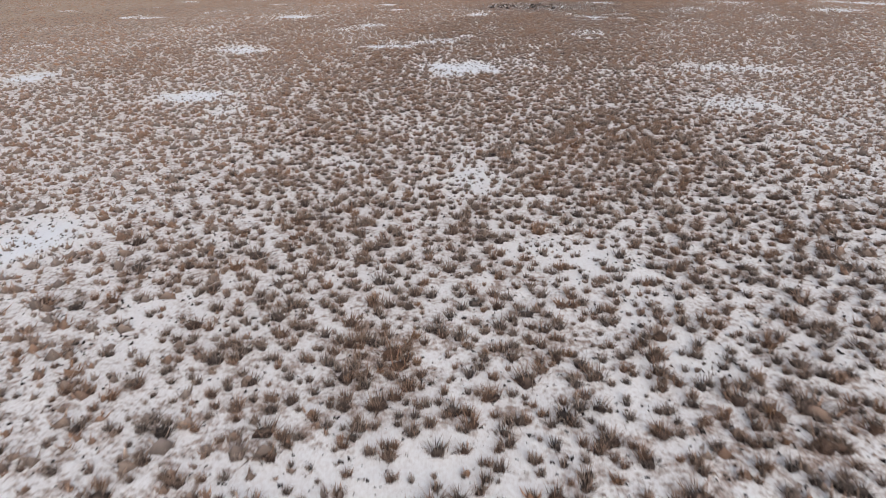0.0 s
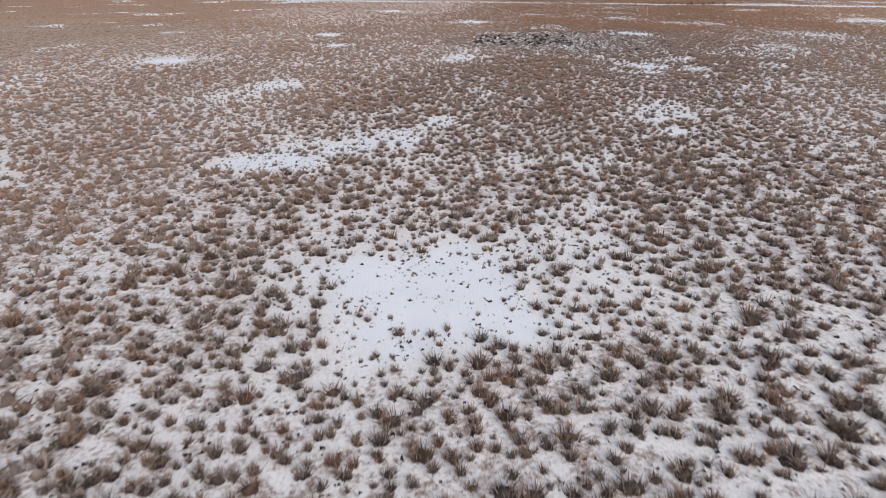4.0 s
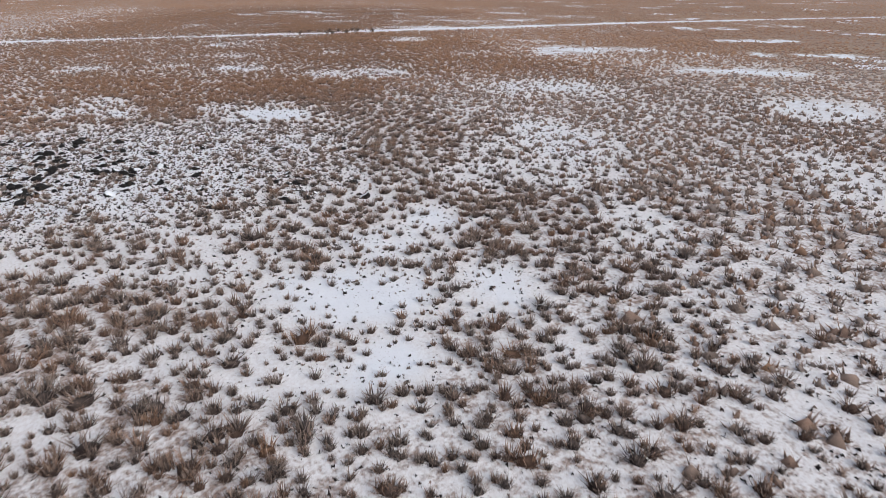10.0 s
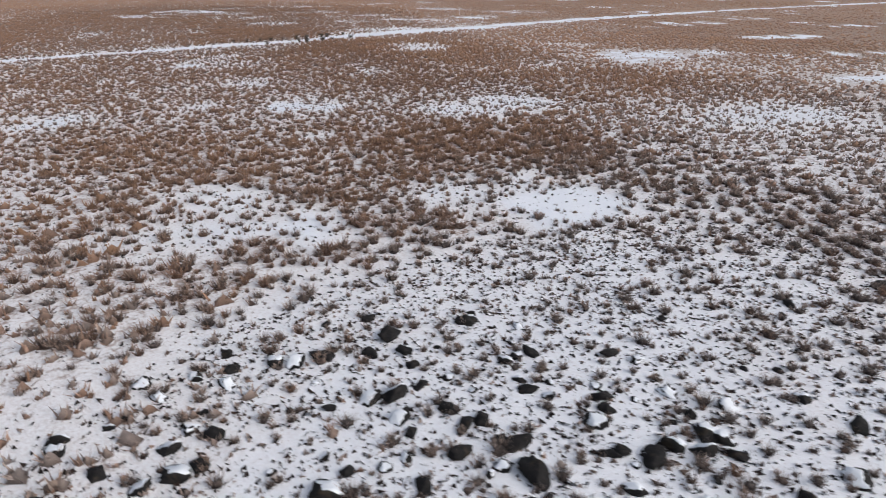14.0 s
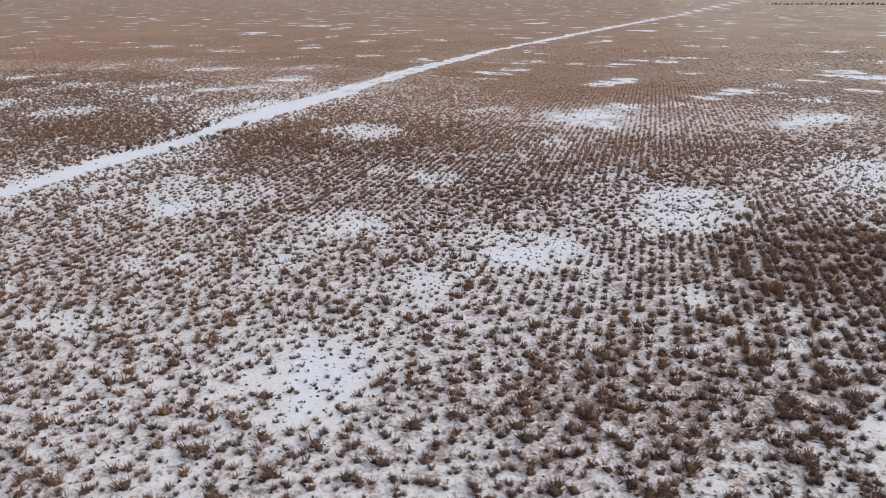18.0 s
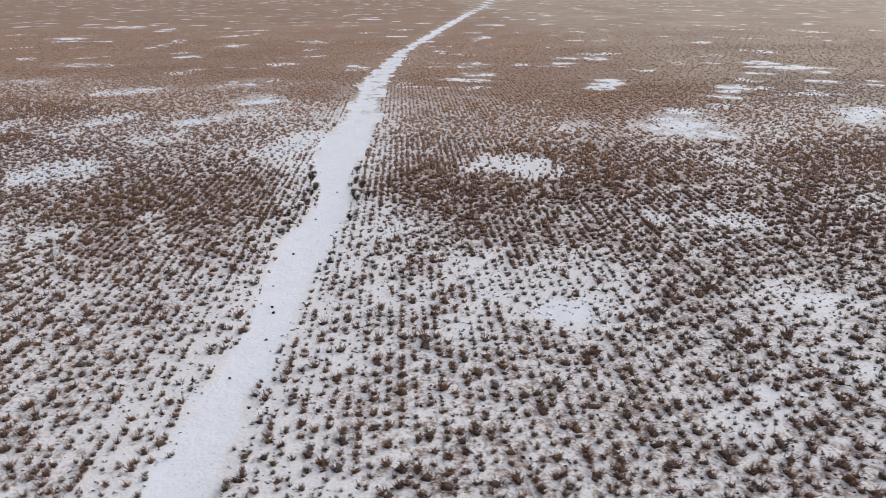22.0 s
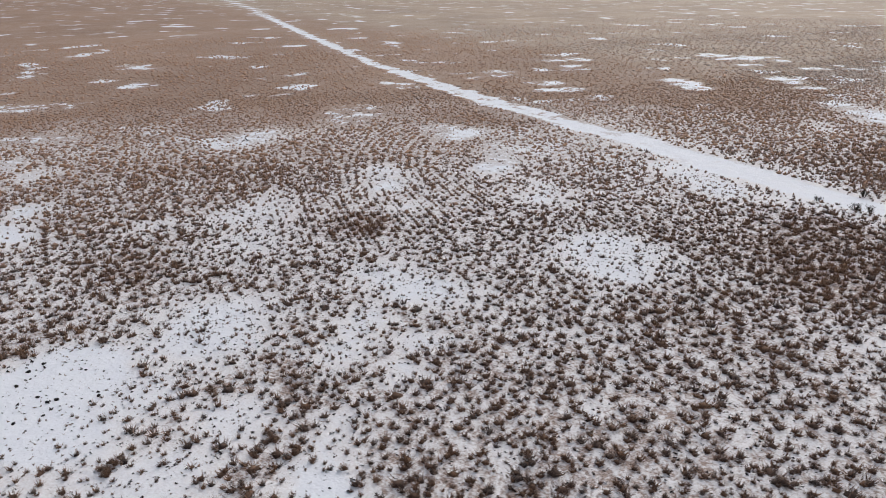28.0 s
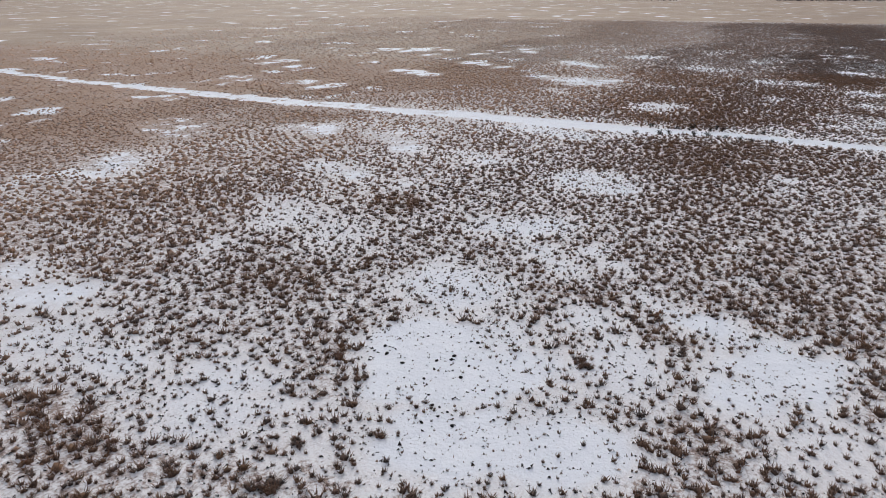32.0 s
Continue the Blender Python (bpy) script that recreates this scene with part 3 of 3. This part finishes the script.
    west = (y + 36 * (rng.random(len(y)) - 0.5) > 190) & (x + 16 * (rng.random(len(x)) - 0.5) < -20 + 0.25 * np.maximum(y - 240, 0))
    # the second half of the flight goes higher: its ground has a class of its own
    high = (d < 30) & (y + 8 * (rng.random(len(y)) - 0.5) > 182) & ~west
    keep = (high & (hi == HIGH)) | ((d >= lo) & (d < hi) & ~west & ~high & (hi != HIGH)) | (west & (d < hi) & (hi == COARSE))
    x, y = in_rows(x[keep], y[keep], rng.normal(size=keep.sum()))
    bare, lane = snow_at(x, y)
    thick = brown_at(x, y)
    chance = (0.84 + 0.08 * smooth(y, 160, 182) + 0.2 * thick + 0.5 * (layered(x, y, 3.0) - 0.5)) * (1 - 1.02 * bare ** 1.3) * (1 - lane) * (1 - 0.9 * smooth(from_line(x, y), 190, REACH)) * smooth(y, -18, 6)
    live = rng.random(len(x)) < chance
    return x[live], y[live], thick[live], bare[live]


def tussocks(x, y, thick, bare, sides, count, fat, size, tall=1.0, pale=0.0, round_foot=True, core=0.65):
    """Tussocks: a rounded dense foot, one closed hummock each, and blades that spring out of it on all sides.
    Returns corners, triangles, a tint for each triangle, and each corner's grade from painted shade to bleached tip."""
    n = len(x)
    big = np.clip(rng.lognormal(-0.2, 0.42, n), 0.4, 2.0) * size * (0.9 + 0.3 * thick) * (1 - 0.6 * bare) * (1 - 0.12 * smooth(y, 164, 190))
    high = (0.25 + 0.13 * rng.random(n) + 0.09 * thick) * np.sqrt(big) * tall
    wide = 0.235 * big * (0.85 + 0.3 * rng.random(n))
    tint = np.clip(0.27 + 0.2 * rng.normal(size=n) + (0.16 + 0.14 * smooth(y, 160, 182)) * thick - 0.3 * bare + 0.2 * pale + 0.31 * smooth(y, 160, 182), 0, 1)
    z0 = height(x, y) - 0.03
    corners, faces, shade, shade_to_pale = [], [], [], []
    # foot: a low hummock of packed stems, or a plain peak where it is only seen from far off
    k = np.arange(sides)
    j = (k + 1) % sides
    a = 2 * math.pi * (k + 0.6 * rng.random((n, sides)) + rng.random((n, 1))) / sides
    r0, r1 = core * wide[:, None] * (0.7 + 0.5 * rng.random((n, sides))), core * wide[:, None] * (0.45 + 0.45 * rng.random((n, sides)))
    low = np.stack([x[:, None] + r0 * np.cos(a), y[:, None] + r0 * np.sin(a), z0[:, None] + 0 * a], -1)
    mid = np.stack([x[:, None] + r1 * np.cos(a + 0.3), y[:, None] + r1 * np.sin(a + 0.3), z0[:, None] + high[:, None] * (0.14 + 0.16 * rng.random((n, sides)))], -1)
    top = np.stack([x + wide * 0.15 * rng.normal(size=n), y + wide * 0.15 * rng.normal(size=n), z0 + (0.42 if round_foot else 0.66) * high], -1)[:, None]
    # shade painted into the foot: rim corners darkest, top corner lighter
    if round_foot:
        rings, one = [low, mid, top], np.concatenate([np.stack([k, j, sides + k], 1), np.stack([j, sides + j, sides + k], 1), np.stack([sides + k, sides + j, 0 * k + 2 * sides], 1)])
        foot_shade = np.r_[np.full(sides, 0.0), np.full(sides, 0.1), 0.34]
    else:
        rings, one, foot_shade = [low, top], np.stack([k, j, 0 * k + sides], 1), np.r_[np.full(sides, 0.08), 0.62]
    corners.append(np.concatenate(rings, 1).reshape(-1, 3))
    faces.append((np.arange(n)[:, None, None] * len(foot_shade) + one).reshape(-1, 3))
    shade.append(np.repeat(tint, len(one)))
    shade_to_pale.append(np.clip(np.tile(foot_shade, (n, 1)) + 0.3 * (rng.random((n, len(foot_shade))) - 0.5) + 1.3 * pale, 0, 1).ravel())
    # blades: a loose sheaf, upright in the middle and drooping outwards at the rim
    shape = (n, count)
    way, up = rng.random(shape) * 2 * math.pi, rng.random(shape) ** 0.6
    out = np.sqrt(1 - up * up)
    w, h = wide[:, None], high[:, None]
    start = w * core * (0.05 + 0.95 * rng.random(shape) ** 0.7)
    fx, fy = x[:, None] + start * np.cos(way), y[:, None] + start * np.sin(way)
    fz = z0[:, None] + h * (0.04 + 0.3 * up * rng.random(shape))
    reach = w * (0.1 + 0.9 * out) * (0.3 + 0.7 * rng.random(shape))
    twist = way + 0.45 * rng.normal(size=shape)
    rise = h * (0.5 + 0.45 * rng.random(shape)) * (0.3 + 0.7 * up)
    half = 0.45 * fat * (0.6 + 0.7 * rng.random(shape)) * np.sqrt(big)[:, None]
    turn = rng.random(shape) * math.pi
    hx, hy = half * np.cos(turn), half * np.sin(turn)
    ex, ey, ez = fx + reach * np.cos(twist), fy + reach * np.sin(twist), fz + rise
    tri = np.empty((n, count, 3, 3), np.float32)
    tri[:, :, 0] = np.stack([fx - hx, fy - hy, fz], -1)
    tri[:, :, 1] = np.stack([fx + hx, fy + hy, fz], -1)
    tri[:, :, 2] = np.stack([ex, ey, ez], -1)
    # roots start in painted shade and grade to pale, bleached tips
    shade_and_bleach = 0.26 * up[..., None] + np.array([0.0, 0.0, 0.88])
    shade_and_bleach += 0.35 * (rng.random(shape)[..., None] - 0.5) + pale
    corners.append(tri.reshape(-1, 3))
    faces.append(np.arange(3 * n * count).reshape(-1, 3) + len(corners[0]))
    shade.append(np.clip(tint[:, None] + 0.12 * rng.normal(size=shape), 0, 1).ravel())
    shade_to_pale.append(np.clip(shade_and_bleach, 0, 1).ravel())
    return tuple(np.concatenate(v) for v in (corners, faces, shade, shade_to_pale))


def stubble(x, y, bare):
    """Short stubs, litter and fallen blades: two or three small triangles each."""
    n = len(x)
    size = 0.03 + 0.08 * rng.random(n) ** 2
    a = rng.random(n) * 6.28
    z = height(x, y) - 0.01
    tri = np.empty((n, 2, 3, 3), np.float32)
    for k in range(2):
        b = a + k * 1.7
        c, s = size * np.cos(b), size * np.sin(b)
        up = size * (0.5 + 0.7 * rng.random(n))
        tri[:, k, 0] = np.stack([x - c, y - s, z], -1)
        tri[:, k, 1] = np.stack([x + c, y + s, z], -1)
        tri[:, k, 2] = np.stack([x + 0.7 * size * rng.normal(size=n), y + 0.7 * size * rng.normal(size=n), z + up], -1)
    return tri.reshape(-1, 3), np.arange(6 * n).reshape(-1, 3), np.repeat(np.clip(0.15 + 0.15 * rng.normal(size=n), 0, 1), 2), np.repeat((rng.random(n) < 0.2) * 0.6, 6)


def triangle_mesh(name, corners, faces, shade, shade_to_pale, material):
    me = bpy.data.meshes.new(name)
    n = len(faces)
    me.vertices.add(len(corners))
    me.vertices.foreach_set("co", corners.astype(np.float32).ravel())
    me.loops.add(3 * n)
    me.loops.foreach_set("vertex_index", faces.astype(np.int32).ravel())
    me.polygons.add(n)
    me.polygons.foreach_set("loop_start", np.arange(0, 3 * n, 3, dtype=np.int32))
    me.update(calc_edges=True)
    for key, domain, values in (("tint", "FACE", shade), ("shade_to_pale", "POINT", shade_to_pale)):
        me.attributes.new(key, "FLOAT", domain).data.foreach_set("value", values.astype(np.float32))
    me.materials.append(material)
    return me


def joined(sets):
    corners, faces, shade, shade_to_pale, n = [], [], [], [], 0
    for c, f, s, l in sets:
        corners.append(c), faces.append(f + n), shade.append(s), shade_to_pale.append(l)
        n += len(c)
    return tuple(np.concatenate(v) for v in (corners, faces, shade, shade_to_pale))


def make_grass():
    sets = []
    for step, lo, hi, sides, count, fat, size, pale, core in (
        (0.49, NEAR, 16, 5, 58, 0.031, 1.5, 0.0, 0.54), (0.49, 0, HIGH, 4, 25, 0.046, 1.42, 0.04, 0.6), (0.52, 16, 46, 4, 9, 0.075, 1.45, 0.16, 0.68),
        (0.58, 46, MIDDLE, 4, 0, 0.12, 1.4, 0.27, 0.95), (1.1, MIDDLE, COARSE, 4, 0, 0.14, 1.65, 0.34, 1.0), (1.7, COARSE, REACH, 4, 0, 0.2, 1.8, 0.5, 1.0),
    ):
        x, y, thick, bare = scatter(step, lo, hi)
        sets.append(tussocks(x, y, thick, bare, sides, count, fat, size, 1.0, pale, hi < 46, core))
    x, y = (rng.random(300000) * 150 - 55, rng.random(300000) * 330 + 5)
    bare, lane = snow_at(x, y)
    live = (from_line(x, y) < 28) & (rng.random(len(x)) < (1 - lane) * (1.0 - 0.45 * smooth(bare, 0.6, 1.0)))
    sets.append(stubble(x[live], y[live], bare[live]))
    # small tufts that stick through the drifts
    x, y = (rng.random(330000) * 150 - 55, rng.random(330000) * 330 + 5)
    bare, lane = snow_at(x, y)
    live = (bare > 0.3) & (lane < 0.1) & (from_line(x, y) < 40) & (rng.random(len(x)) < smooth(layered(x + 90, y, 2.6), 0.3, 0.62) * (1.15 - 0.72 * bare))
    n = live.sum()
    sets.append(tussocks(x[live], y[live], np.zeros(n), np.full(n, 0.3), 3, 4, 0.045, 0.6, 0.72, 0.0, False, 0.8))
    # rank low growth between the stones of the mound
    a, r = rng.random(17000) * 6.28, np.sqrt(rng.random(17000))
    c, f, s, l = stubble(0 + 18 * r * np.cos(a), 153 + 12 * r * np.sin(a), 0)
    sets.append((c, f, s + 0.1, l))
    n = 900
    a, r = rng.random(n) * 6.28, np.sqrt(rng.random(n))
    sets.append(tussocks(0 + 18 * r * np.cos(a), 153 + 12 * r * np.sin(a), np.zeros(n), np.full(n, 0.35), 5, 12, 0.034, 0.85, 0.8))
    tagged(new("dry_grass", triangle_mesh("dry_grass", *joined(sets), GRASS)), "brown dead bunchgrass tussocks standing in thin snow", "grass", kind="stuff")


make_grass()


# ---- things ----
def part(name, bm, material, parent, label=""):
    me = bpy.data.meshes.new(name)
    bm.to_mesh(me)
    bm.free()
    me.materials.append(material)
    ob = new(name, me)
    ob.parent = parent
    if label:
        ob["label"] = label
    return ob


def stone_shape(seed, capped=False):
    """A broken field stone with worn faces, half a metre across, or the snow that lies on its top."""
    r = random.Random(seed)
    bm = bmesh.new()
    bmesh.ops.create_icosphere(bm, subdivisions=3, radius=0.25)
    off = Vector((r.uniform(-50, 50), r.uniform(-50, 50), r.uniform(-50, 50)))
    sx, sy, sz = r.uniform(0.95, 1.5), r.uniform(0.65, 1.05), r.uniform(0.5, 0.75)
    cuts = [(Vector((r.gauss(0, 1), r.gauss(0, 1), r.gauss(0.2, 0.8))).normalized(), r.uniform(0.13, 0.2)) for n in range(7)]
    for v in bm.verts:
        for way, far in cuts:
            over = v.co.dot(way) - far
            if over > 0:
                v.co -= way * over * 0.92
        n = v.co.normalized()
        k = 1 + 0.35 * noise.noise(n * 1.6 + off) + 0.16 * noise.noise(n * 4.7 + off)
        v.co = Vector((v.co.x * sx, v.co.y * sy, v.co.z * sz)) * k
        v.co.z = max(v.co.z, -0.1)
    if capped:
        # a skin that stands proud of the stone where it faces up and sinks into it elsewhere
        lean = Vector((r.uniform(-0.6, 0.6), r.uniform(-0.6, 0.6), 1)).normalized()
        bm.normal_update()
        for v in bm.verts:
            k = v.normal.dot(lean) + 0.3 * noise.noise(v.co * 5 + off)
            v.co *= 0.82 + 0.21 * min(max((k - 0.5) / 0.3, 0), 1)
    for f in bm.faces:
        f.smooth = True
    return bm


def build_stone(seed):
    root = new("stone")
    part("body", stone_shape(seed), STONE, root)
    if seed % 2 == 0:
        part("snow_cap", stone_shape(seed, True), CAP, root, "cap of white snow on the stone")
        tagged(root, "dark lichen-stained field stone with snow on top", "stone", group="stones on the low mound")
    else:
        tagged(root, "bare dark field stone lying in thin snow", "stone", group="stones on the low mound")
    return root


def sit(x, y, size, turn, sink=0.0):
    z = float(height(np.array([x]), np.array([y]))[0]) + 0.06 * size - sink
    return pose(x, y, z, random.uniform(-12, 12), random.uniform(-12, 12), turn) @ Matrix.Diagonal((size, size, size, 1))


MOULDS = [build_stone(s) for s in range(6)]
MOUND = [(-7.7, 157.8), (-6.3, 156.7), (-7.1, 156.4), (-3.9, 155.5), (-3.8, 154.5), (-3.1, 153.8), (-6.0, 154.7), (-5.4, 153.8), (-4.2, 152.9), (-3.7, 152.4), (-3.3, 151.9), (-2.7, 151.5), (-7.7, 155.3), (-8.4, 154.9), (-7.2, 154.5), (-5.0, 153.0), (-6.0, 152.8), (-4.6, 151.2), (-5.7, 151.6), (-8.3, 152.7), (-7.7, 151.8), (-7.4, 152.5), (-6.3, 150.9), (-5.0, 150.2), (-4.3, 149.8), (-2.7, 149.7), (-7.2, 150.6), (-8.3, 150.7), (-7.4, 150.3), (-6.6, 150.4), (-5.0, 149.0), (-6.4, 149.6), (-6.0, 149.5), (-4.1, 148.2)]
MOUND += [(2.9, 155.1), (4.9, 152.8), (-0.4, 154.1), (1.8, 152.7), (2.9, 152.2), (3.2, 150.5), (1.5, 151.7), (1.2, 151.1), (1.2, 154.0), (5.6, 152.1), (6.6, 149.5), (4.6, 149.6), (5.2, 148.4), (0.1, 151.0), (-0.8, 150.7), (1.0, 149.3), (2.9, 147.4), (0.8, 148.2), (8.9, 146.8), (8.6, 146.4), (7.7, 145.9), (9.6, 144.0), (10.2, 143.6), (9.6, 143.1), (8.4, 143.3), (10.0, 142.2), (10.5, 145.2), (12.3, 142.4), (12.4, 141.8), (7.6, 142.7), (4.4, 143.8), (4.7, 143.4), (9.2, 145.9), (-8.2, 160.0), (-0.5, 155.6), (0.7, 157.4)]
for n in range(170):
    a, r = random.uniform(0, 2 * math.pi), math.sqrt(random.random())
    MOUND.append((-7 + 10 * r * math.cos(a), 156 + 7.5 * r * math.sin(a)))
for n in range(36):
    MOUND.append((random.gauss(6, 4.5), random.gauss(149, 4)))


def place_copy(mould, x, y, size, sink=0.0):
    """A copy at its own size."""
    ob = copy_thing(mould, Matrix.Identity(4))
    ob.matrix_basis = sit(x, y, size, random.uniform(0, 360), sink)
    return ob


for n, (x, y) in enumerate(MOUND):
    size = random.choice((0.6, 0.8, 1.0, 1.2, 1.5)) * random.uniform(0.85, 1.15) * (1.0 if x < 3 else 0.8)
    if n < len(MOULDS):
        MOULDS[n].matrix_basis = sit(x, y, size, random.uniform(0, 360))
    else:
        place_copy(MOULDS[n % 6], x, y, size, 0.05 * size)


def build_clod(seed):
    bm = stone_shape(seed + 40)
    me = bpy.data.meshes.new("clod")
    bm.to_mesh(me)
    bm.free()
    me.materials.append(STONE)
    ob = new("clod", me)
    tagged(ob, "small dark bare clod lying on open snow", "clod", group="clods on the open drift")
    return ob


CLODS = [(51.1, 300.7), (50.6, 301.4), (49.8, 301.3), (49.4, 301.9), (48.7, 303.1), (47.7, 302.8), (49.3, 298.8), (49.5, 299.0), (48.7, 298.0), (47.1, 300.2), (47.1, 300.6), (47.8, 301.0), (46.8, 298.4), (46.4, 298.4), (46.1, 298.8), (46.0, 300.8), (46.0, 302.0), (46.4, 304.7), (46.9, 304.0), (44.9, 305.8), (46.0, 304.7), (45.8, 305.4), (45.5, 304.9), (46.3, 306.1)]
CLODS += [(98.3 + random.gauss(0, 1.2), 277.8 + random.gauss(0, 0.5)) for n in range(14)]
CLODS += [(x, float(track_y(x)) + random.uniform(-0.7, 0.7)) for x in (9.0, 12.5, 15.5, 16.2, 19.0, 24.0, 31.0, 38.0)]
CLODS += [(-3 + random.gauss(0, 1.0), 201.4 + random.gauss(0, 1.0)) for n in range(3)]
clod_moulds = [build_clod(s) for s in range(4)]
for n, (x, y) in enumerate(CLODS):
    size = random.uniform(0.22, 0.44)
    if n < 4:
        clod_moulds[n].matrix_basis = sit(x, y, size, random.uniform(0, 360))
    else:
        place_copy(clod_moulds[n % 4], x, y, size)


def build_clump(seed):
    """A large old clump: several tufts grown together over a thatch of fallen blades."""
    root = new("bunchgrass_clump")
    r = np.random.default_rng(seed)
    global rng
    held, rng = rng, r
    n = 7
    a, d = r.random(n) * 6.28, 0.4 * np.sqrt(r.random(n))
    zero = np.zeros(n)
    c, f, s, l = tussocks(d * np.cos(a), d * np.sin(a), zero + 0.5, zero, 7, 60, 0.026, 1.25, 1.0, 0.0, True, 0.45)
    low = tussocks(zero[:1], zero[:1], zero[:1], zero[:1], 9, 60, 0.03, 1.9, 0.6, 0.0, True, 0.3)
    rng = held
    c[:, 2] -= c[:, 2].min() + 0.03
    low[0][:, 2] -= low[0][:, 2].min() + 0.03
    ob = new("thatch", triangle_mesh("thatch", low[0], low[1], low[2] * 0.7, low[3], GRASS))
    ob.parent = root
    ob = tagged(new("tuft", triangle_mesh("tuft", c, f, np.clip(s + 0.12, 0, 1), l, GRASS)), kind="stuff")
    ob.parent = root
    tagged(root, "large straw-brown clump of dead bunchgrass in snow", "grass clump", group="large grass clumps")
    return root


CLUMPS = [(9.1, 251.6), (10.9, 250.4), (50.5, 312.5), (50.8, 309.6), (47.8, 307.7), (40.6, 298.2), (39.0, 292.0), (25.7, 277.2), (25.8, 275.3), (8.1, 144.7), (41.2, 290.9), (38.8, 292.2), (40.3, 298.6), (52.9, 302.6), (50.7, 304.0), (64.9, 280.8)]
while len(CLUMPS) < 230:
    k = random.randrange(len(LINE) - 1)
    u = random.random()
    x = LINE[k][0] * (1 - u) + LINE[k + 1][0] * u + random.gauss(0, 16)
    y = LINE[k][1] * (1 - u) + LINE[k + 1][1] * u + random.gauss(0, 5)
    if snow_at(np.array([x]), np.array([y]))[0][0] < 0.3:
        CLUMPS.append((x, y))
clump_moulds = [build_clump(s) for s in range(5)]
for n, (x, y) in enumerate(CLUMPS):
    size = random.uniform(0.7, 0.95) if n < 16 else random.uniform(0.4, 0.7)
    z = float(height(np.array([x]), np.array([y]))[0])
    m = pose(x, y, z, 0, 0, random.uniform(0, 360)) @ Matrix.Diagonal((size, size, size * 0.9, 1))
    if n < 5:
        clump_moulds[n].matrix_basis = m
    else:
        copy_thing(clump_moulds[n % 5], Matrix.Identity(4)).matrix_basis = m


def build_shrub(seed):
    """A low dark shrub: a few forked stems and a ragged crown of twigs and small withered leaves."""
    r = random.Random(seed)
    root = new("shrub")
    bm, twigs = bmesh.new(), bmesh.new()
    for n in range(9):
        a, lean, h = r.uniform(0, 6.28), r.uniform(0.1, 0.42), r.uniform(0.35, 0.62)
        foot, head = Vector((0.05 * math.cos(a), 0.05 * math.sin(a), -0.05)), Vector((lean * math.cos(a), lean * math.sin(a), h))
        way = (head - foot).to_track_quat("Z", "Y").to_matrix().to_4x4()
        bmesh.ops.create_cone(bm, cap_ends=False, segments=5, radius1=0.022, radius2=0.008, depth=(head - foot).length, matrix=Matrix.Translation((foot + head) / 2) @ way)
        for k in range(34):
            at = foot.lerp(head, r.uniform(0.35, 1.1)) + Vector((r.gauss(0, 0.09), r.gauss(0, 0.09), r.gauss(0, 0.06)))
            tip = at + Vector((r.gauss(0, 0.07), r.gauss(0, 0.07), r.uniform(-0.02, 0.1)))
            side = Vector((r.gauss(0, 1), r.gauss(0, 1), r.gauss(0, 1))).normalized() * r.uniform(0.012, 0.03)
            twigs.faces.new([twigs.verts.new(p) for p in (at - side, at + side, tip)])
    part("stems", bm, TREES, root)
    tagged(part("crown", twigs, SHRUB, root, "dark grey-olive twigs with withered leaves"), kind="stuff")
    tagged(root, "low dark shrub with bare twigs beside the snowy track", "shrub", group="shrubs beside the track")
    return root


SHRUBS = [(37.0, 235.2), (35.6, 234.8), (39.6, 235.6), (41.2, 235.3), (38.9, 238.6), (37.2, 238.9), (35.0, 239.0), (33.4, 239.3), (29.7, 239.6), (41.8, 239.4), (43.0, 239.6), (44.6, 235.4), (32.0, 239.9), (36.4, 233.9), (46.2, 239.9), (39.2, 234.6), (30.6, 235.0), (27.8, 239.7)]
shrub_moulds = [build_shrub(s) for s in range(4)]
for n, (x, y) in enumerate(SHRUBS):
    size = random.uniform(0.75, 1.35)
    m = pose(x, y, float(height(np.array([x]), np.array([y]))[0]), 0, 0, random.uniform(0, 360)) @ Matrix.Diagonal((size, size, size * 0.85, 1))
    if n < 4:
        shrub_moulds[n].matrix_basis = m
    else:
        copy_thing(shrub_moulds[n % 4], Matrix.Identity(4)).matrix_basis = m


# ---- the far edge of the plain ----
def tree_belt():
    """A low, broken belt of bare trees along the far edge of the fields."""
    tris = []
    r = random.Random(3)
    line = [(865, 60), (875, -170), (640, -330), (380, -360), (250, -315), (130, -310), (-20, -310), (-160, -330)]
    for n in range(1100):
        u = n / 1100 * (len(line) - 1)
        k, f = int(u), u - int(u)
        if math.sin(u * 5.3) + math.sin(u * 2.1 + 1) < -0.2:
            continue
        (ax, ay), (bx, by) = line[k], line[k + 1]
        x, y, h = ax + (bx - ax) * f + r.gauss(0, 5), ay + (by - ay) * f + r.gauss(0, 5), r.uniform(1.2, 3.6)
        for k in range(14):
            a, z = r.uniform(0, 6.28), h * r.uniform(0.15, 0.85)
            w = h * 0.35 * r.uniform(0.5, 1)
            tris.append([(x, y, z * 0.3), (x + w * math.cos(a), y + w * math.sin(a), z + 0.1 * h), (x + w * math.cos(a + 0.8), y + w * math.sin(a + 0.8), z + r.uniform(0, 0.25) * h)])
    tris = np.array(tris)
    tagged(new("tree_belt", triangle_mesh("tree_belt", tris.reshape(-1, 3), np.arange(3 * len(tris)).reshape(-1, 3), np.zeros(len(tris)), np.zeros(3 * len(tris)), TREES)), "distant belt of bare dark winter trees", "trees", kind="stuff")


tree_belt()
